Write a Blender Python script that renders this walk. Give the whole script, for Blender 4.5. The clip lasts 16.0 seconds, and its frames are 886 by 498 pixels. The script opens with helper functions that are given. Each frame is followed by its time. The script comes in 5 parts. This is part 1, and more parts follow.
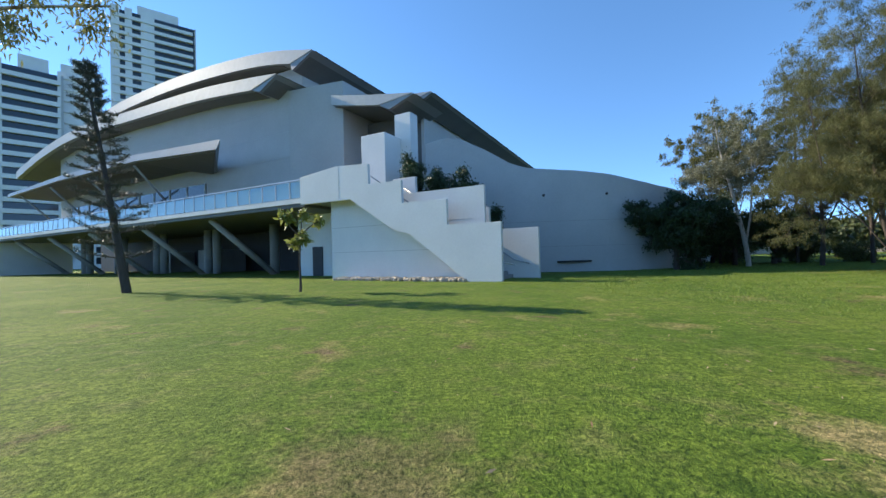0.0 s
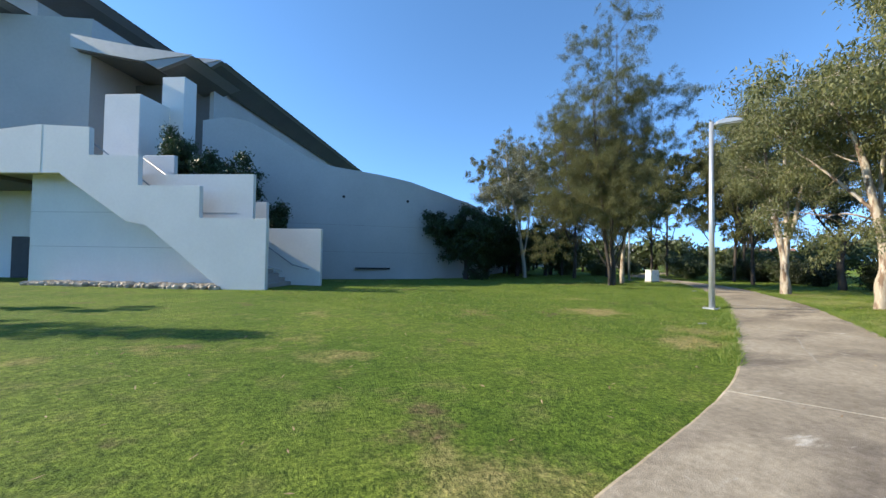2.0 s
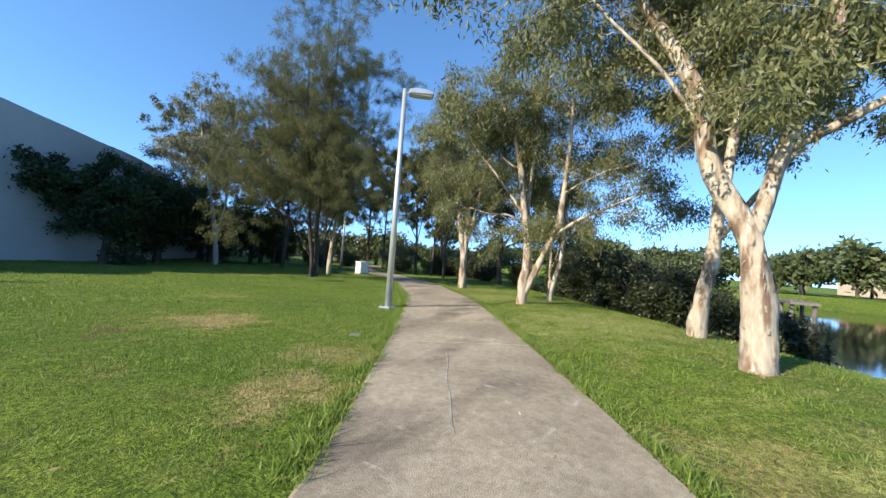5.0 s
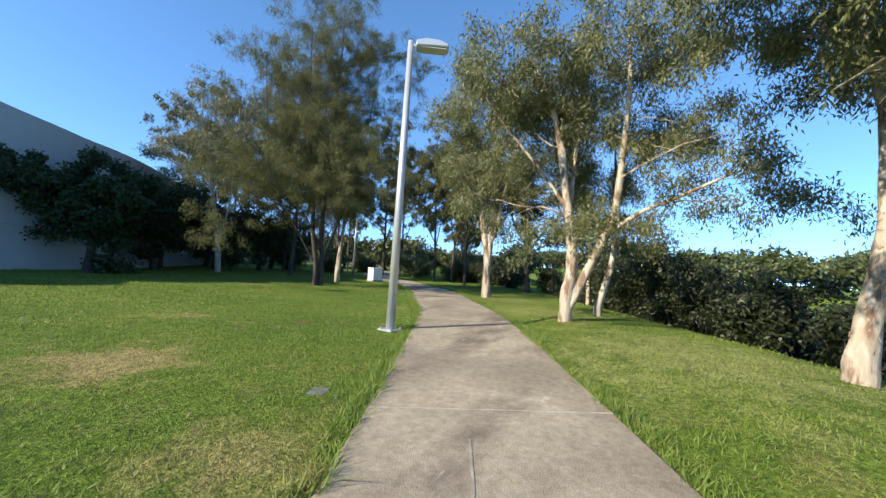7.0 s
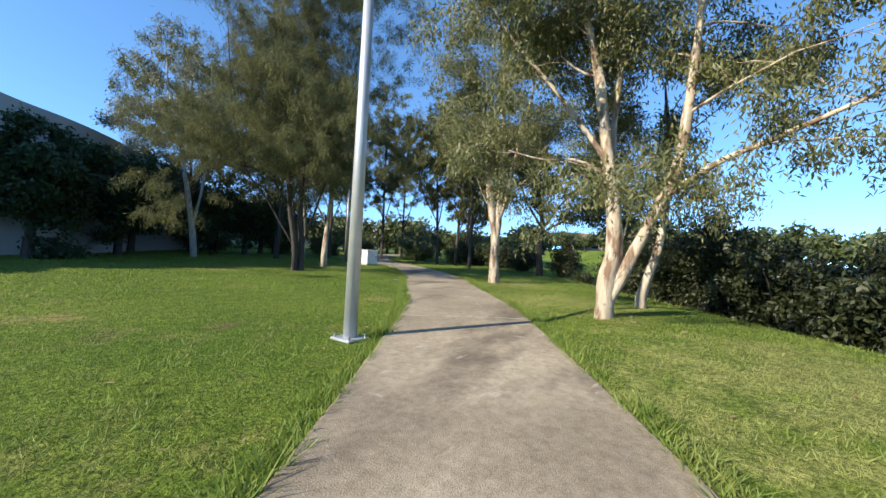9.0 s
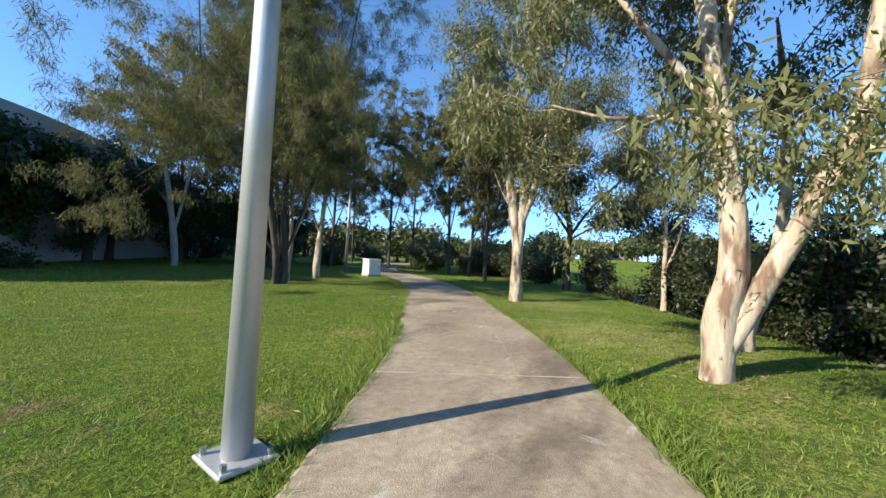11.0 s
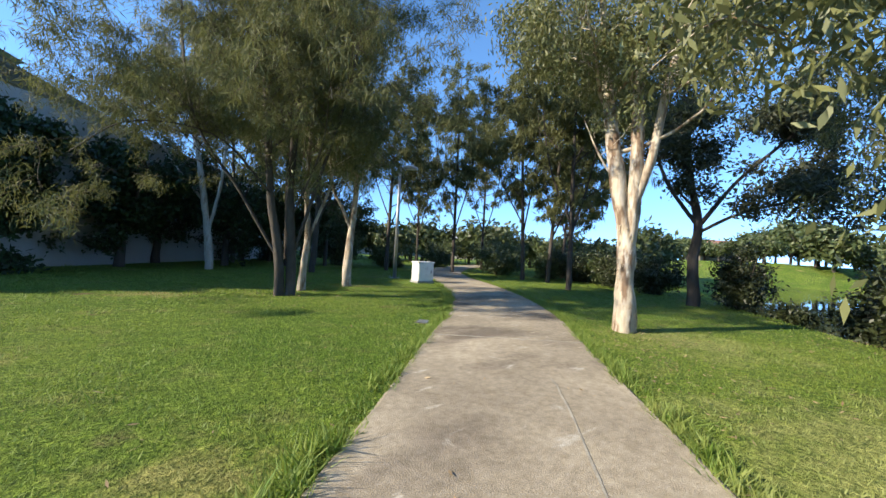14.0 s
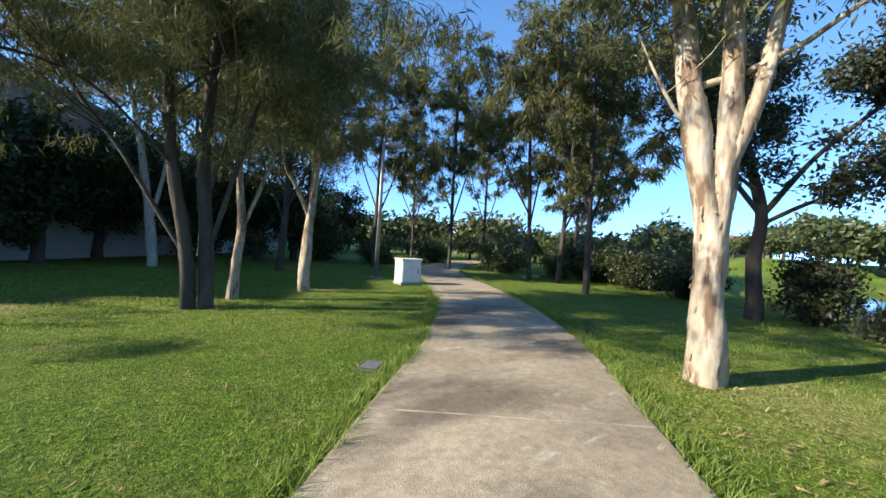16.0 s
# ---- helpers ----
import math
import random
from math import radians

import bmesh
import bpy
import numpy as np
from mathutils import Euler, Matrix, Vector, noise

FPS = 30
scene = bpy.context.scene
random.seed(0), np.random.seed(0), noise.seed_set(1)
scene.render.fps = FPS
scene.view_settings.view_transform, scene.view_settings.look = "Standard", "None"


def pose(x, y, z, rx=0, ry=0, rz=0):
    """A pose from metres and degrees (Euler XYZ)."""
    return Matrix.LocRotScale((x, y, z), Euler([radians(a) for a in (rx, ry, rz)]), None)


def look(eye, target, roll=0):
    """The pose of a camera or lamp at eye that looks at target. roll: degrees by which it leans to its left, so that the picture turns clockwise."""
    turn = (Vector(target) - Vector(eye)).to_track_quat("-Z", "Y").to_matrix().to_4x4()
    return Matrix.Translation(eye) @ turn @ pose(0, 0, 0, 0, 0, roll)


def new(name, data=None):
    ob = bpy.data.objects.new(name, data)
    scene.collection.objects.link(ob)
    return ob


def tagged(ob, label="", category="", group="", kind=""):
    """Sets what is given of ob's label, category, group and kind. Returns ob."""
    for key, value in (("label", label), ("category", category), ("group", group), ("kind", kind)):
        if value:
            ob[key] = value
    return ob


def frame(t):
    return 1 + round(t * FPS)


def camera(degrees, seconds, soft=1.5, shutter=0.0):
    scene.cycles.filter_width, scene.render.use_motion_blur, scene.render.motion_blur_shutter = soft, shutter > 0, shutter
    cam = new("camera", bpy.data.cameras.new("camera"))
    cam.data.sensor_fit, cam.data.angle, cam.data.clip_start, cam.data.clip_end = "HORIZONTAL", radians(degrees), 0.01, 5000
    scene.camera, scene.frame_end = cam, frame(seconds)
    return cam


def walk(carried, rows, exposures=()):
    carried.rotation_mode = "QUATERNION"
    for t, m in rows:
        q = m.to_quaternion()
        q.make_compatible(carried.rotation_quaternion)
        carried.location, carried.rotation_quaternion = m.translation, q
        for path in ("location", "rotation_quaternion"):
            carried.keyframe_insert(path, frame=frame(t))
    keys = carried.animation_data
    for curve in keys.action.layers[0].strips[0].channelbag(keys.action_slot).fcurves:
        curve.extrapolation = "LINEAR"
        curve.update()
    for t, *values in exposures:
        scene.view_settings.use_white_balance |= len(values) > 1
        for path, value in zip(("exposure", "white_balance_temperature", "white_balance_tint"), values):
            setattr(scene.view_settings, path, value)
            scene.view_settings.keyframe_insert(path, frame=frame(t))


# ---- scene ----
cam = camera(98.6, 16.0)
PATH = [
    (0, (0.271, -1.007, 1.324), (0.213, 0.991, 1.356), -1.5),
    (0.5, (1.091, -0.793, 1.292), (0.897, 1.196, 1.366), -2.0),
    (1, (1.853, -0.464, 1.397), (1.811, 1.534, 1.468), -1.1),
    (1.5, (2.586, -0.033, 1.42), (2.957, 1.931, 1.473), -0.2),
    (2, (3.533, 0.291, 1.339), (4.264, 2.152, 1.393), 0.9),
    (2.5, (4.264, 0.585, 1.288), (5.36, 2.257, 1.339), 1.9),
    (3, (4.896, 0.811, 1.251), (6.286, 2.249, 1.3), 3.0),
    (3.5, (5.545, 1.057, 1.234), (7.13, 2.275, 1.288), 3.6),
    (4, (6.188, 1.266, 1.234), (7.882, 2.328, 1.296), 4.2),
    (4.2, (6.467, 1.366, 1.246), (8.182, 2.392, 1.308), 4.3),
    (6.3, (8.835, 2.695, 1.289), (10.529, 3.755, 1.367), 4.5),
    (6.5, (9.026, 2.802, 1.297), (10.708, 3.881, 1.379), 4.3),
    (7, (9.591, 3.095, 1.295), (11.245, 4.217, 1.377), 3.9),
    (7.5, (10.112, 3.399, 1.297), (11.756, 4.536, 1.361), 3.6),
    (8, (10.724, 3.724, 1.239), (12.363, 4.869, 1.281), 3.7),
    (8.5, (11.278, 4.023, 1.187), (12.923, 5.161, 1.205), 3.5),
    (9, (11.821, 4.283, 1.2), (13.459, 5.43, 1.191), 3.3),
    (9.2, (12.033, 4.416, 1.186), (13.67, 5.564, 1.175), 3.5),
    (11.3, (14.276, 5.79, 1.252), (15.855, 7.018, 1.293), 3.4),
    (11.5, (14.487, 5.877, 1.241), (16.054, 7.118, 1.29), 3.3),
    (12, (15.073, 6.229, 1.239), (16.611, 7.506, 1.294), 3.5),
    (12.5, (15.655, 6.497, 1.273), (17.147, 7.829, 1.327), 3.4),
    (13, (16.278, 7.009, 1.278), (17.729, 8.384, 1.329), 3.4),
    (13.5, (16.836, 7.329, 1.269), (18.217, 8.775, 1.303), 3.2),
    (14, (17.377, 7.74, 1.258), (18.688, 9.25, 1.271), 3.2),
    (14.5, (17.982, 8.1, 1.292), (19.227, 9.664, 1.277), 3.0),
    (15, (18.459, 8.529, 1.297), (19.699, 10.098, 1.273), 3.0),
    (15.5, (19.014, 8.958, 1.313), (20.269, 10.515, 1.29), 3.1),
    (16, (19.481, 9.504, 1.324), (20.78, 11.024, 1.303), 3.5),
]
walk(cam, [(t, look(eye, target, roll)) for t, eye, target, roll in PATH], exposures=[(0.0, 0.86), (4.0, 0.88), (9.0, 0.90), (12.5, 0.96), (14.5, 1.10), (16.0, 1.10)])

# ---- world, sun, exposure ----
SUN_AZ, SUN_EL = radians(158.0), radians(27)
SUN_DIR = Vector((math.cos(SUN_AZ) * math.cos(SUN_EL), math.sin(SUN_AZ) * math.cos(SUN_EL), math.sin(SUN_EL)))
world = bpy.data.worlds.new("sky")
scene.world = world
world.use_nodes = True
wn = world.node_tree
sky = wn.nodes.new("ShaderNodeTexSky")
sky.sky_type = "NISHITA"
sky.sun_disc = False
sky.sun_elevation = SUN_EL
sky.sun_rotation = math.pi / 2 - SUN_AZ
tilt_from = wn.nodes.new("ShaderNodeTexCoord")
tilt = wn.nodes.new("ShaderNodeVectorMath")
tilt.operation = "ADD"
tilt.inputs[1].default_value = (0, 0, 0.12)
level = wn.nodes.new("ShaderNodeVectorMath")
level.operation = "NORMALIZE"
wn.links.new(tilt_from.outputs["Generated"], tilt.inputs[0])
wn.links.new(tilt.outputs[0], level.inputs[0])
wn.links.new(level.outputs[0], sky.inputs[0])
sky.air_density, sky.dust_density, sky.ozone_density = 0.52, 0.0, 1.6
wn.nodes["Background"].inputs["Strength"].default_value = 0.25
deep = wn.nodes.new("ShaderNodeHueSaturation")
deep.inputs["Hue"].default_value, deep.inputs["Saturation"].default_value = 0.495, 1.13
wn.links.new(sky.outputs[0], deep.inputs["Color"])
wn.links.new(deep.outputs[0], wn.nodes["Background"].inputs["Color"])
sun_data = bpy.data.lights.new("sun", "SUN")
sun_data.energy, sun_data.angle, sun_data.color = 4.7, radians(0.55), (1.0, 0.89, 0.70)
sun = new("sun", sun_data)
sun.matrix_world = look(SUN_DIR * 100, (0, 0, 0))


# ---- materials ----
def mat(name, color, rough=0.8, metal=0.0, vary=0.15, scale=3.0, fine=40.0, bump=0.2, bump_scale=None, stretch=(1, 1, 1), second=None, second_scale=1.0, lo=0.45, hi=0.6, island=0.0, per_object=0.0, specks=None):
    """Procedural surface: two scales of colour noise, optional second colour in patches, fine relief."""
    m = bpy.data.materials.new(name)
    m.use_nodes = True
    nt = m.node_tree
    n, k = nt.nodes, nt.links
    bsdf = n["Principled BSDF"]
    bsdf.inputs["Roughness"].default_value = rough
    bsdf.inputs["Metallic"].default_value = metal
    tc = n.new("ShaderNodeTexCoord")
    mp = n.new("ShaderNodeMapping")
    mp.inputs["Scale"].default_value = stretch
    k.new(tc.outputs["Object"], mp.inputs["Vector"])

    def tex(s, detail=4.0):
        t = n.new("ShaderNodeTexNoise")
        t.inputs["Scale"].default_value = s
        t.inputs["Detail"].default_value = detail
        k.new(mp.outputs[0], t.inputs["Vector"])
        return t.outputs["Fac"]

    def mix(a, b, fac, mode="MIX"):
        x = n.new("ShaderNodeMix")
        x.data_type, x.blend_type = "RGBA", mode
        for sock, val in ((x.inputs[6], a), (x.inputs[7], b), (x.inputs[0], fac)):
            if hasattr(val, "is_linked"):
                k.new(val, sock)
            else:
                sock.default_value = val
        return x.outputs[2]

    def ramp(src, a, b):
        r = n.new("ShaderNodeMapRange")
        r.inputs[1].default_value, r.inputs[2].default_value = a, b
        k.new(src, r.inputs[0])
        return r.outputs[0]

    c = (*color, 1)
    out = mix(tuple(v * (1 - vary) for v in color) + (1,), tuple(min(1, v * (1 + vary)) for v in color) + (1,), ramp(tex(scale), 0.3, 0.7))
    if second:
        out = mix(out, (*second, 1), ramp(tex(second_scale, 6.0), lo, hi))
    if specks:
        out = mix(out, (*specks[0], 1), ramp(tex(specks[1], 9.0), specks[2], specks[3]))
    dark = tuple([1 - vary] * 3) + (1,)
    out = mix(out, mix(dark, (1, 1, 1, 1), ramp(tex(fine, 2.0), 0.3, 0.7)), 1.0, "MULTIPLY")
    for amount, node_type, socket in ((island, "ShaderNodeNewGeometry", "Random Per Island"), (per_object, "ShaderNodeObjectInfo", "Random")):
        if amount:
            g = n.new(node_type)
            out = mix(out, mix(tuple([1 - amount] * 3) + (1,), tuple([1 + amount] * 3) + (1,), g.outputs[socket]), 1.0, "MULTIPLY")
    k.new(out, bsdf.inputs["Base Color"])
    if bump:
        b = n.new("ShaderNodeBump")
        b.inputs["Strength"].default_value = bump
        b.inputs["Distance"].default_value = 0.02
        k.new(tex(bump_scale or fine, 4.0), b.inputs["Height"])
        k.new(b.outputs[0], bsdf.inputs["Normal"])
    return m


PATCHES = [
    ((16.50, 3.30), 3.20, 0.85, (0.33, 0.35, 0.11)),
    ((21.00, 7.20), 2.60, 0.85, (0.33, 0.35, 0.11)),
    ((11.00, -0.50), 2.60, 0.85, (0.33, 0.35, 0.11)),
    ((24.60, 9.60), 1.60, 0.80, (0.33, 0.35, 0.11)),
    ((3.10, 1.44), 1.00, 0.60, (0.48, 0.37, 0.17)),
    ((4.61, 2.36), 0.75, 0.50, (0.48, 0.37, 0.17)),
    ((11.20, 8.33), 0.90, 0.50, (0.48, 0.37, 0.17)),
    ((10.98, 5.51), 0.80, 0.50, (0.48, 0.37, 0.17)),
    ((9.69, 4.64), 0.80, 0.50, (0.48, 0.37, 0.17)),
    ((10.96, 8.46), 1.10, 0.60, (0.48, 0.37, 0.17)),
    ((17.76, 10.07), 0.50, 0.40, (0.48, 0.37, 0.17)),
    ((9.91, 4.91), 0.80, 0.50, (0.48, 0.37, 0.17)),
    ((3.27, 1.57), 0.80, 0.50, (0.48, 0.37, 0.17)),
    ((-0.19, 1.28), 1.10, 0.55, (0.24, 0.165, 0.10)),
]


def patches(n, k, out):
    """Dry, pale and bare spots of the lawn, with ragged edges: (centre, radius, strength, colour)."""
    tc = n.new("ShaderNodeTexCoord")
    rag = n.new("ShaderNodeTexNoise")
    rag.inputs["Scale"].default_value, rag.inputs["Detail"].default_value, rag.inputs["Roughness"].default_value = 1.6, 8, 0.7
    k.new(tc.outputs["Object"], rag.inputs["Vector"])
    for (px, py), r, strength, colour in PATCHES:
        d = n.new("ShaderNodeVectorMath")
        d.operation = "DISTANCE"
        k.new(tc.outputs["Object"], d.inputs[0])
        d.inputs[1].default_value = (px, py, 0)
        s = n.new("ShaderNodeMath")
        s.operation = "MULTIPLY_ADD"
        k.new(rag.outputs["Fac"], s.inputs[0])
        s.inputs[1].default_value = -3.2 * r
        k.new(d.outputs["Value"], s.inputs[2])
        q = n.new("ShaderNodeMapRange")
        q.inputs[1].default_value, q.inputs[2].default_value = -0.75 * r, -1.35 * r
        q.inputs[4].default_value = strength
        k.new(s.outputs[0], q.inputs[0])
        x = n.new("ShaderNodeMix")
        x.data_type = "RGBA"
        k.new(q.outputs[0], x.inputs[0])
        k.new(out, x.inputs[6])
        x.inputs[7].default_value = (*colour, 1)
        out = x.outputs[2]
    return out


def leaf_mat(name, color, other, through_light=0.35, rough=0.5, spots=False):
    """Leaves: colour differs leaf by leaf, some sunlight passes through."""
    m = bpy.data.materials.new(name)
    m.use_nodes = True
    n, k = m.node_tree.nodes, m.node_tree.links
    bsdf = n["Principled BSDF"]
    g = n.new("ShaderNodeNewGeometry")
    x = n.new("ShaderNodeMix")
    x.data_type = "RGBA"
    x.inputs[6].default_value, x.inputs[7].default_value = (*color, 1), (*other, 1)
    k.new(g.outputs["Random Per Island"], x.inputs[0])
    tone = patches(n, k, x.outputs[2]) if spots else x.outputs[2]
    k.new(tone, bsdf.inputs["Base Color"])
    bsdf.inputs["Roughness"].default_value = rough
    tr = n.new("ShaderNodeBsdfTranslucent")
    k.new(tone, tr.inputs["Color"])
    s = n.new("ShaderNodeMixShader")
    s.inputs[0].default_value = through_light
    k.new(bsdf.outputs[0], s.inputs[1])
    k.new(tr.outputs[0], s.inputs[2])
    k.new(s.outputs[0], n["Material Output"].inputs["Surface"])
    return m


def lawn_mat():
    """Mown turf: broad shades of green, straw-dry patches, worn spots and a fine tufted grain."""
    m = bpy.data.materials.new("lawn")
    m.use_nodes = True
    n, k = m.node_tree.nodes, m.node_tree.links
    bsdf = n["Principled BSDF"]
    bsdf.inputs["Roughness"].default_value = 0.9
    bsdf.inputs["Specular IOR Level"].default_value = 0.2
    tc = n.new("ShaderNodeTexCoord")

    def tex(s, detail, a, b, off=0.0):
        mp = n.new("ShaderNodeMapping")
        mp.inputs["Location"].default_value = (off, off * 0.7, 0)
        k.new(tc.outputs["Object"], mp.inputs["Vector"])
        t = n.new("ShaderNodeTexNoise")
        t.inputs["Scale"].default_value, t.inputs["Detail"].default_value, t.inputs["Roughness"].default_value = s, detail, 0.6
        k.new(mp.outputs[0], t.inputs["Vector"])
        r = n.new("ShaderNodeMapRange")
        r.inputs[1].default_value, r.inputs[2].default_value = a, b
        k.new(t.outputs["Fac"], r.inputs[0])
        return r.outputs[0]

    def mix(a, b, fac, mode="MIX"):
        x = n.new("ShaderNodeMix")
        x.data_type, x.blend_type = "RGBA", mode
        for sock, val in ((x.inputs[6], a), (x.inputs[7], b), (x.inputs[0], fac)):
            if hasattr(val, "is_linked"):
                k.new(val, sock)
            else:
                sock.default_value = val
        return x.outputs[2]

    c = mix((0.115, 0.195, 0.02, 1), (0.195, 0.265, 0.036, 1), tex(0.28, 3, 0.35, 0.65))
    c = mix(c, (0.225, 0.24, 0.07, 1), tex(1.7, 5, 0.52, 0.75, 3.0))
    c = mix(c, (0.44, 0.33, 0.15, 1), tex(0.42, 7, 0.60, 0.75, 9.3))
    c = mix(c, (0.21, 0.14, 0.085, 1), tex(0.8, 8, 0.62, 0.72, 21.0))
    c = patches(n, k, c)
    c = mix(c, mix((0.70, 0.76, 0.66, 1), (1.2, 1.16, 1.2, 1), tex(5.5, 5, 0.36, 0.64, 5.0)), 1.0, "MULTIPLY")
    c = mix(c, mix((0.44, 0.5, 0.4, 1), (1.4, 1.34, 1.4, 1), tex(22, 6, 0.35, 0.65)), 1.0, "MULTIPLY")
    c = mix(c, mix((0.6, 0.62, 0.6, 1), (1.25, 1.22, 1.2, 1), tex(95, 3, 0.35, 0.65)), 1.0, "MULTIPLY")
    k.new(c, bsdf.inputs["Base Color"])
    b = n.new("ShaderNodeBump")
    b.inputs["Strength"].default_value = 0.9
    b.inputs["Distance"].default_value = 0.05
    k.new(tex(38, 6, 0.2, 0.8), b.inputs["Height"])
    k.new(b.outputs[0], bsdf.inputs["Normal"])
    return m


def path_mat():
    """Old concrete: warm grey, broad damp stains, pale scuffs along and across, fine aggregate."""
    m = bpy.data.materials.new("worn_concrete")
    m.use_nodes = True
    n, k = m.node_tree.nodes, m.node_tree.links
    bsdf = n["Principled BSDF"]
    bsdf.inputs["Roughness"].default_value = 0.92
    bsdf.inputs["Specular IOR Level"].default_value = 0.25
    tc = n.new("ShaderNodeTexCoord")

    def tex(s, detail, a, b, stretch=(1, 1, 1), turn=0.0, rough=0.55):
        mp = n.new("ShaderNodeMapping")
        mp.inputs["Scale"].default_value = stretch
        mp.inputs["Rotation"].default_value = (0, 0, radians(turn))
        k.new(tc.outputs["Object"], mp.inputs["Vector"])
        t = n.new("ShaderNodeTexNoise")
        t.inputs["Scale"].default_value, t.inputs["Detail"].default_value, t.inputs["Roughness"].default_value = s, detail, rough
        k.new(mp.outputs[0], t.inputs["Vector"])
        r = n.new("ShaderNodeMapRange")
        r.inputs[1].default_value, r.inputs[2].default_value = a, b
        k.new(t.outputs["Fac"], r.inputs[0])
        return r.outputs[0]

    def mix(a, b, fac, mode="MIX"):
        x = n.new("ShaderNodeMix")
        x.data_type, x.blend_type = "RGBA", mode
        for sock, val in ((x.inputs[6], a), (x.inputs[7], b), (x.inputs[0], fac)):
            if hasattr(val, "is_linked"):
                k.new(val, sock)
            else:
                sock.default_value = val
        return x.outputs[2]

    c = mix((0.275, 0.23, 0.168, 1), (0.415, 0.352, 0.258, 1), tex(0.55, 5, 0.36, 0.64))
    c = mix(c, (0.185, 0.152, 0.115, 1), tex(0.8, 6, 0.52, 0.66, (0.5, 1.3, 1), -37))
    c = mix(c, (0.51, 0.465, 0.39, 1), tex(2.6, 8, 0.62, 0.71, (0.5, 1.7, 1), -37, 0.65))
    c = mix(c, (0.51, 0.47, 0.395, 1), tex(2.4, 8, 0.645, 0.73, (1.9, 0.6, 1), -37, 0.65))
    c = mix(c, mix((0.78, 0.77, 0.75, 1), (1.18, 1.18, 1.2, 1), tex(14, 8, 0.35, 0.65, (1, 1, 1), 0, 0.7)), 1.0, "MULTIPLY")
    c = mix(c, mix((0.75, 0.75, 0.75, 1), (1.2, 1.2, 1.2, 1), tex(160, 2, 0.3, 0.7)), 1.0, "MULTIPLY")
    o = n.new("ShaderNodeObjectInfo")
    c = mix(c, mix((0.93, 0.93, 0.93, 1), (1.07, 1.06, 1.05, 1), o.outputs["Random"]), 1.0, "MULTIPLY")
    k.new(c, bsdf.inputs["Base Color"])
    b = n.new("ShaderNodeBump")
    b.inputs["Strength"].default_value = 0.35
    b.inputs["Distance"].default_value = 0.01
    k.new(tex(90, 5, 0.2, 0.8), b.inputs["Height"])
    k.new(b.outputs[0], bsdf.inputs["Normal"])
    return m


def glass_mat(name, tint, rough=0.02):
    m = bpy.data.materials.new(name)
    m.use_nodes = True
    b = m.node_tree.nodes["Principled BSDF"]
    b.inputs["Base Color"].default_value = (*tint, 1)
    b.inputs["Roughness"].default_value = rough
    b.inputs["Transmission Weight"].default_value = 0.6
    b.inputs["IOR"].default_value = 1.45
    return m


M_GROUND = lawn_mat()
M_GRASS = leaf_mat("grass_blade", (0.105, 0.195, 0.018), (0.285, 0.345, 0.075), 0.4, 0.6, True)
M_LITTER = leaf_mat("dry_leaf", (0.22, 0.13, 0.06), (0.48, 0.36, 0.2), 0.1, 0.7)
M_PATH = path_mat()
M_MORTAR = mat("joint_mortar", (0.40, 0.355, 0.28), 0.9, vary=0.3, scale=5, fine=60)
M_JOINT = mat("path_bed", (0.09, 0.08, 0.06), 0.95)
M_RENDER = mat("painted_render", (0.70, 0.685, 0.65), 0.7, vary=0.04, scale=0.6, fine=9, bump=0.08, bump_scale=60)
# White render darkened: the curved wall's shade is put into the colour.
M_WALLSHADE = mat("render_shade_tone", (0.43, 0.43, 0.42), 0.7, vary=0.05, scale=0.5, fine=8, bump=0.08, bump_scale=60)
M_CLAD = mat("wall_cladding", (0.41, 0.40, 0.375), 0.65, vary=0.05, scale=0.4, fine=5, bump=0.05)
M_ROOF = mat("roof_sheet", (0.26, 0.26, 0.255), 0.45, 0.3, vary=0.08, scale=0.3, fine=6, bump=0.05)
# Dark grey holding the shade under roofs, canopy, slab and in the recess.
M_SOFFITSHADE = mat("soffit_shade", (0.13, 0.125, 0.12), 0.7, vary=0.1, scale=0.5, fine=6)
# Near-black for the door, and for hollows whose shade is coloured in.
M_DARK = mat("black_and_hollow_shade", (0.02, 0.02, 0.022), 0.6, vary=0.2)
M_CONCRETE = mat("column_concrete", (0.33, 0.32, 0.30), 0.85, vary=0.1, scale=1, fine=20, bump=0.2)
M_STEEL = mat("galvanised_steel", (0.58, 0.60, 0.62), 0.42, 0.55, vary=0.06, scale=5, fine=60, bump=0.05)
M_RAIL = mat("rail_metal", (0.35, 0.36, 0.37), 0.4, 0.7, vary=0.05)
M_BLUEGLASS = glass_mat("balustrade_glass", (0.45, 0.68, 0.78))
M_WINDOW = mat("window_glass", (0.03, 0.04, 0.05), 0.06, vary=0.1, bump=0)
M_LENS = mat("lamp_lens", (0.55, 0.56, 0.55), 0.2, vary=0.05, bump=0)
M_BOX = mat("cabinet_paint", (0.74, 0.74, 0.71), 0.5, vary=0.06, scale=4, fine=30, second=(0.45, 0.44, 0.41), second_scale=6, lo=0.6, hi=0.75, bump=0.05)
M_PAPERBARK = mat("paperbark", (0.50, 0.42, 0.32), 0.9, vary=0.2, scale=5, fine=30, bump=1.0, bump_scale=11, stretch=(1, 1, 0.28), second=(0.20, 0.13, 0.085), second_scale=5.5, lo=0.46, hi=0.58, specks=((0.58, 0.52, 0.44), 9.0, 0.52, 0.66))
M_FLAKE = leaf_mat("bark_flake", (0.53, 0.46, 0.36), (0.42, 0.33, 0.24), 0.4, 0.8)
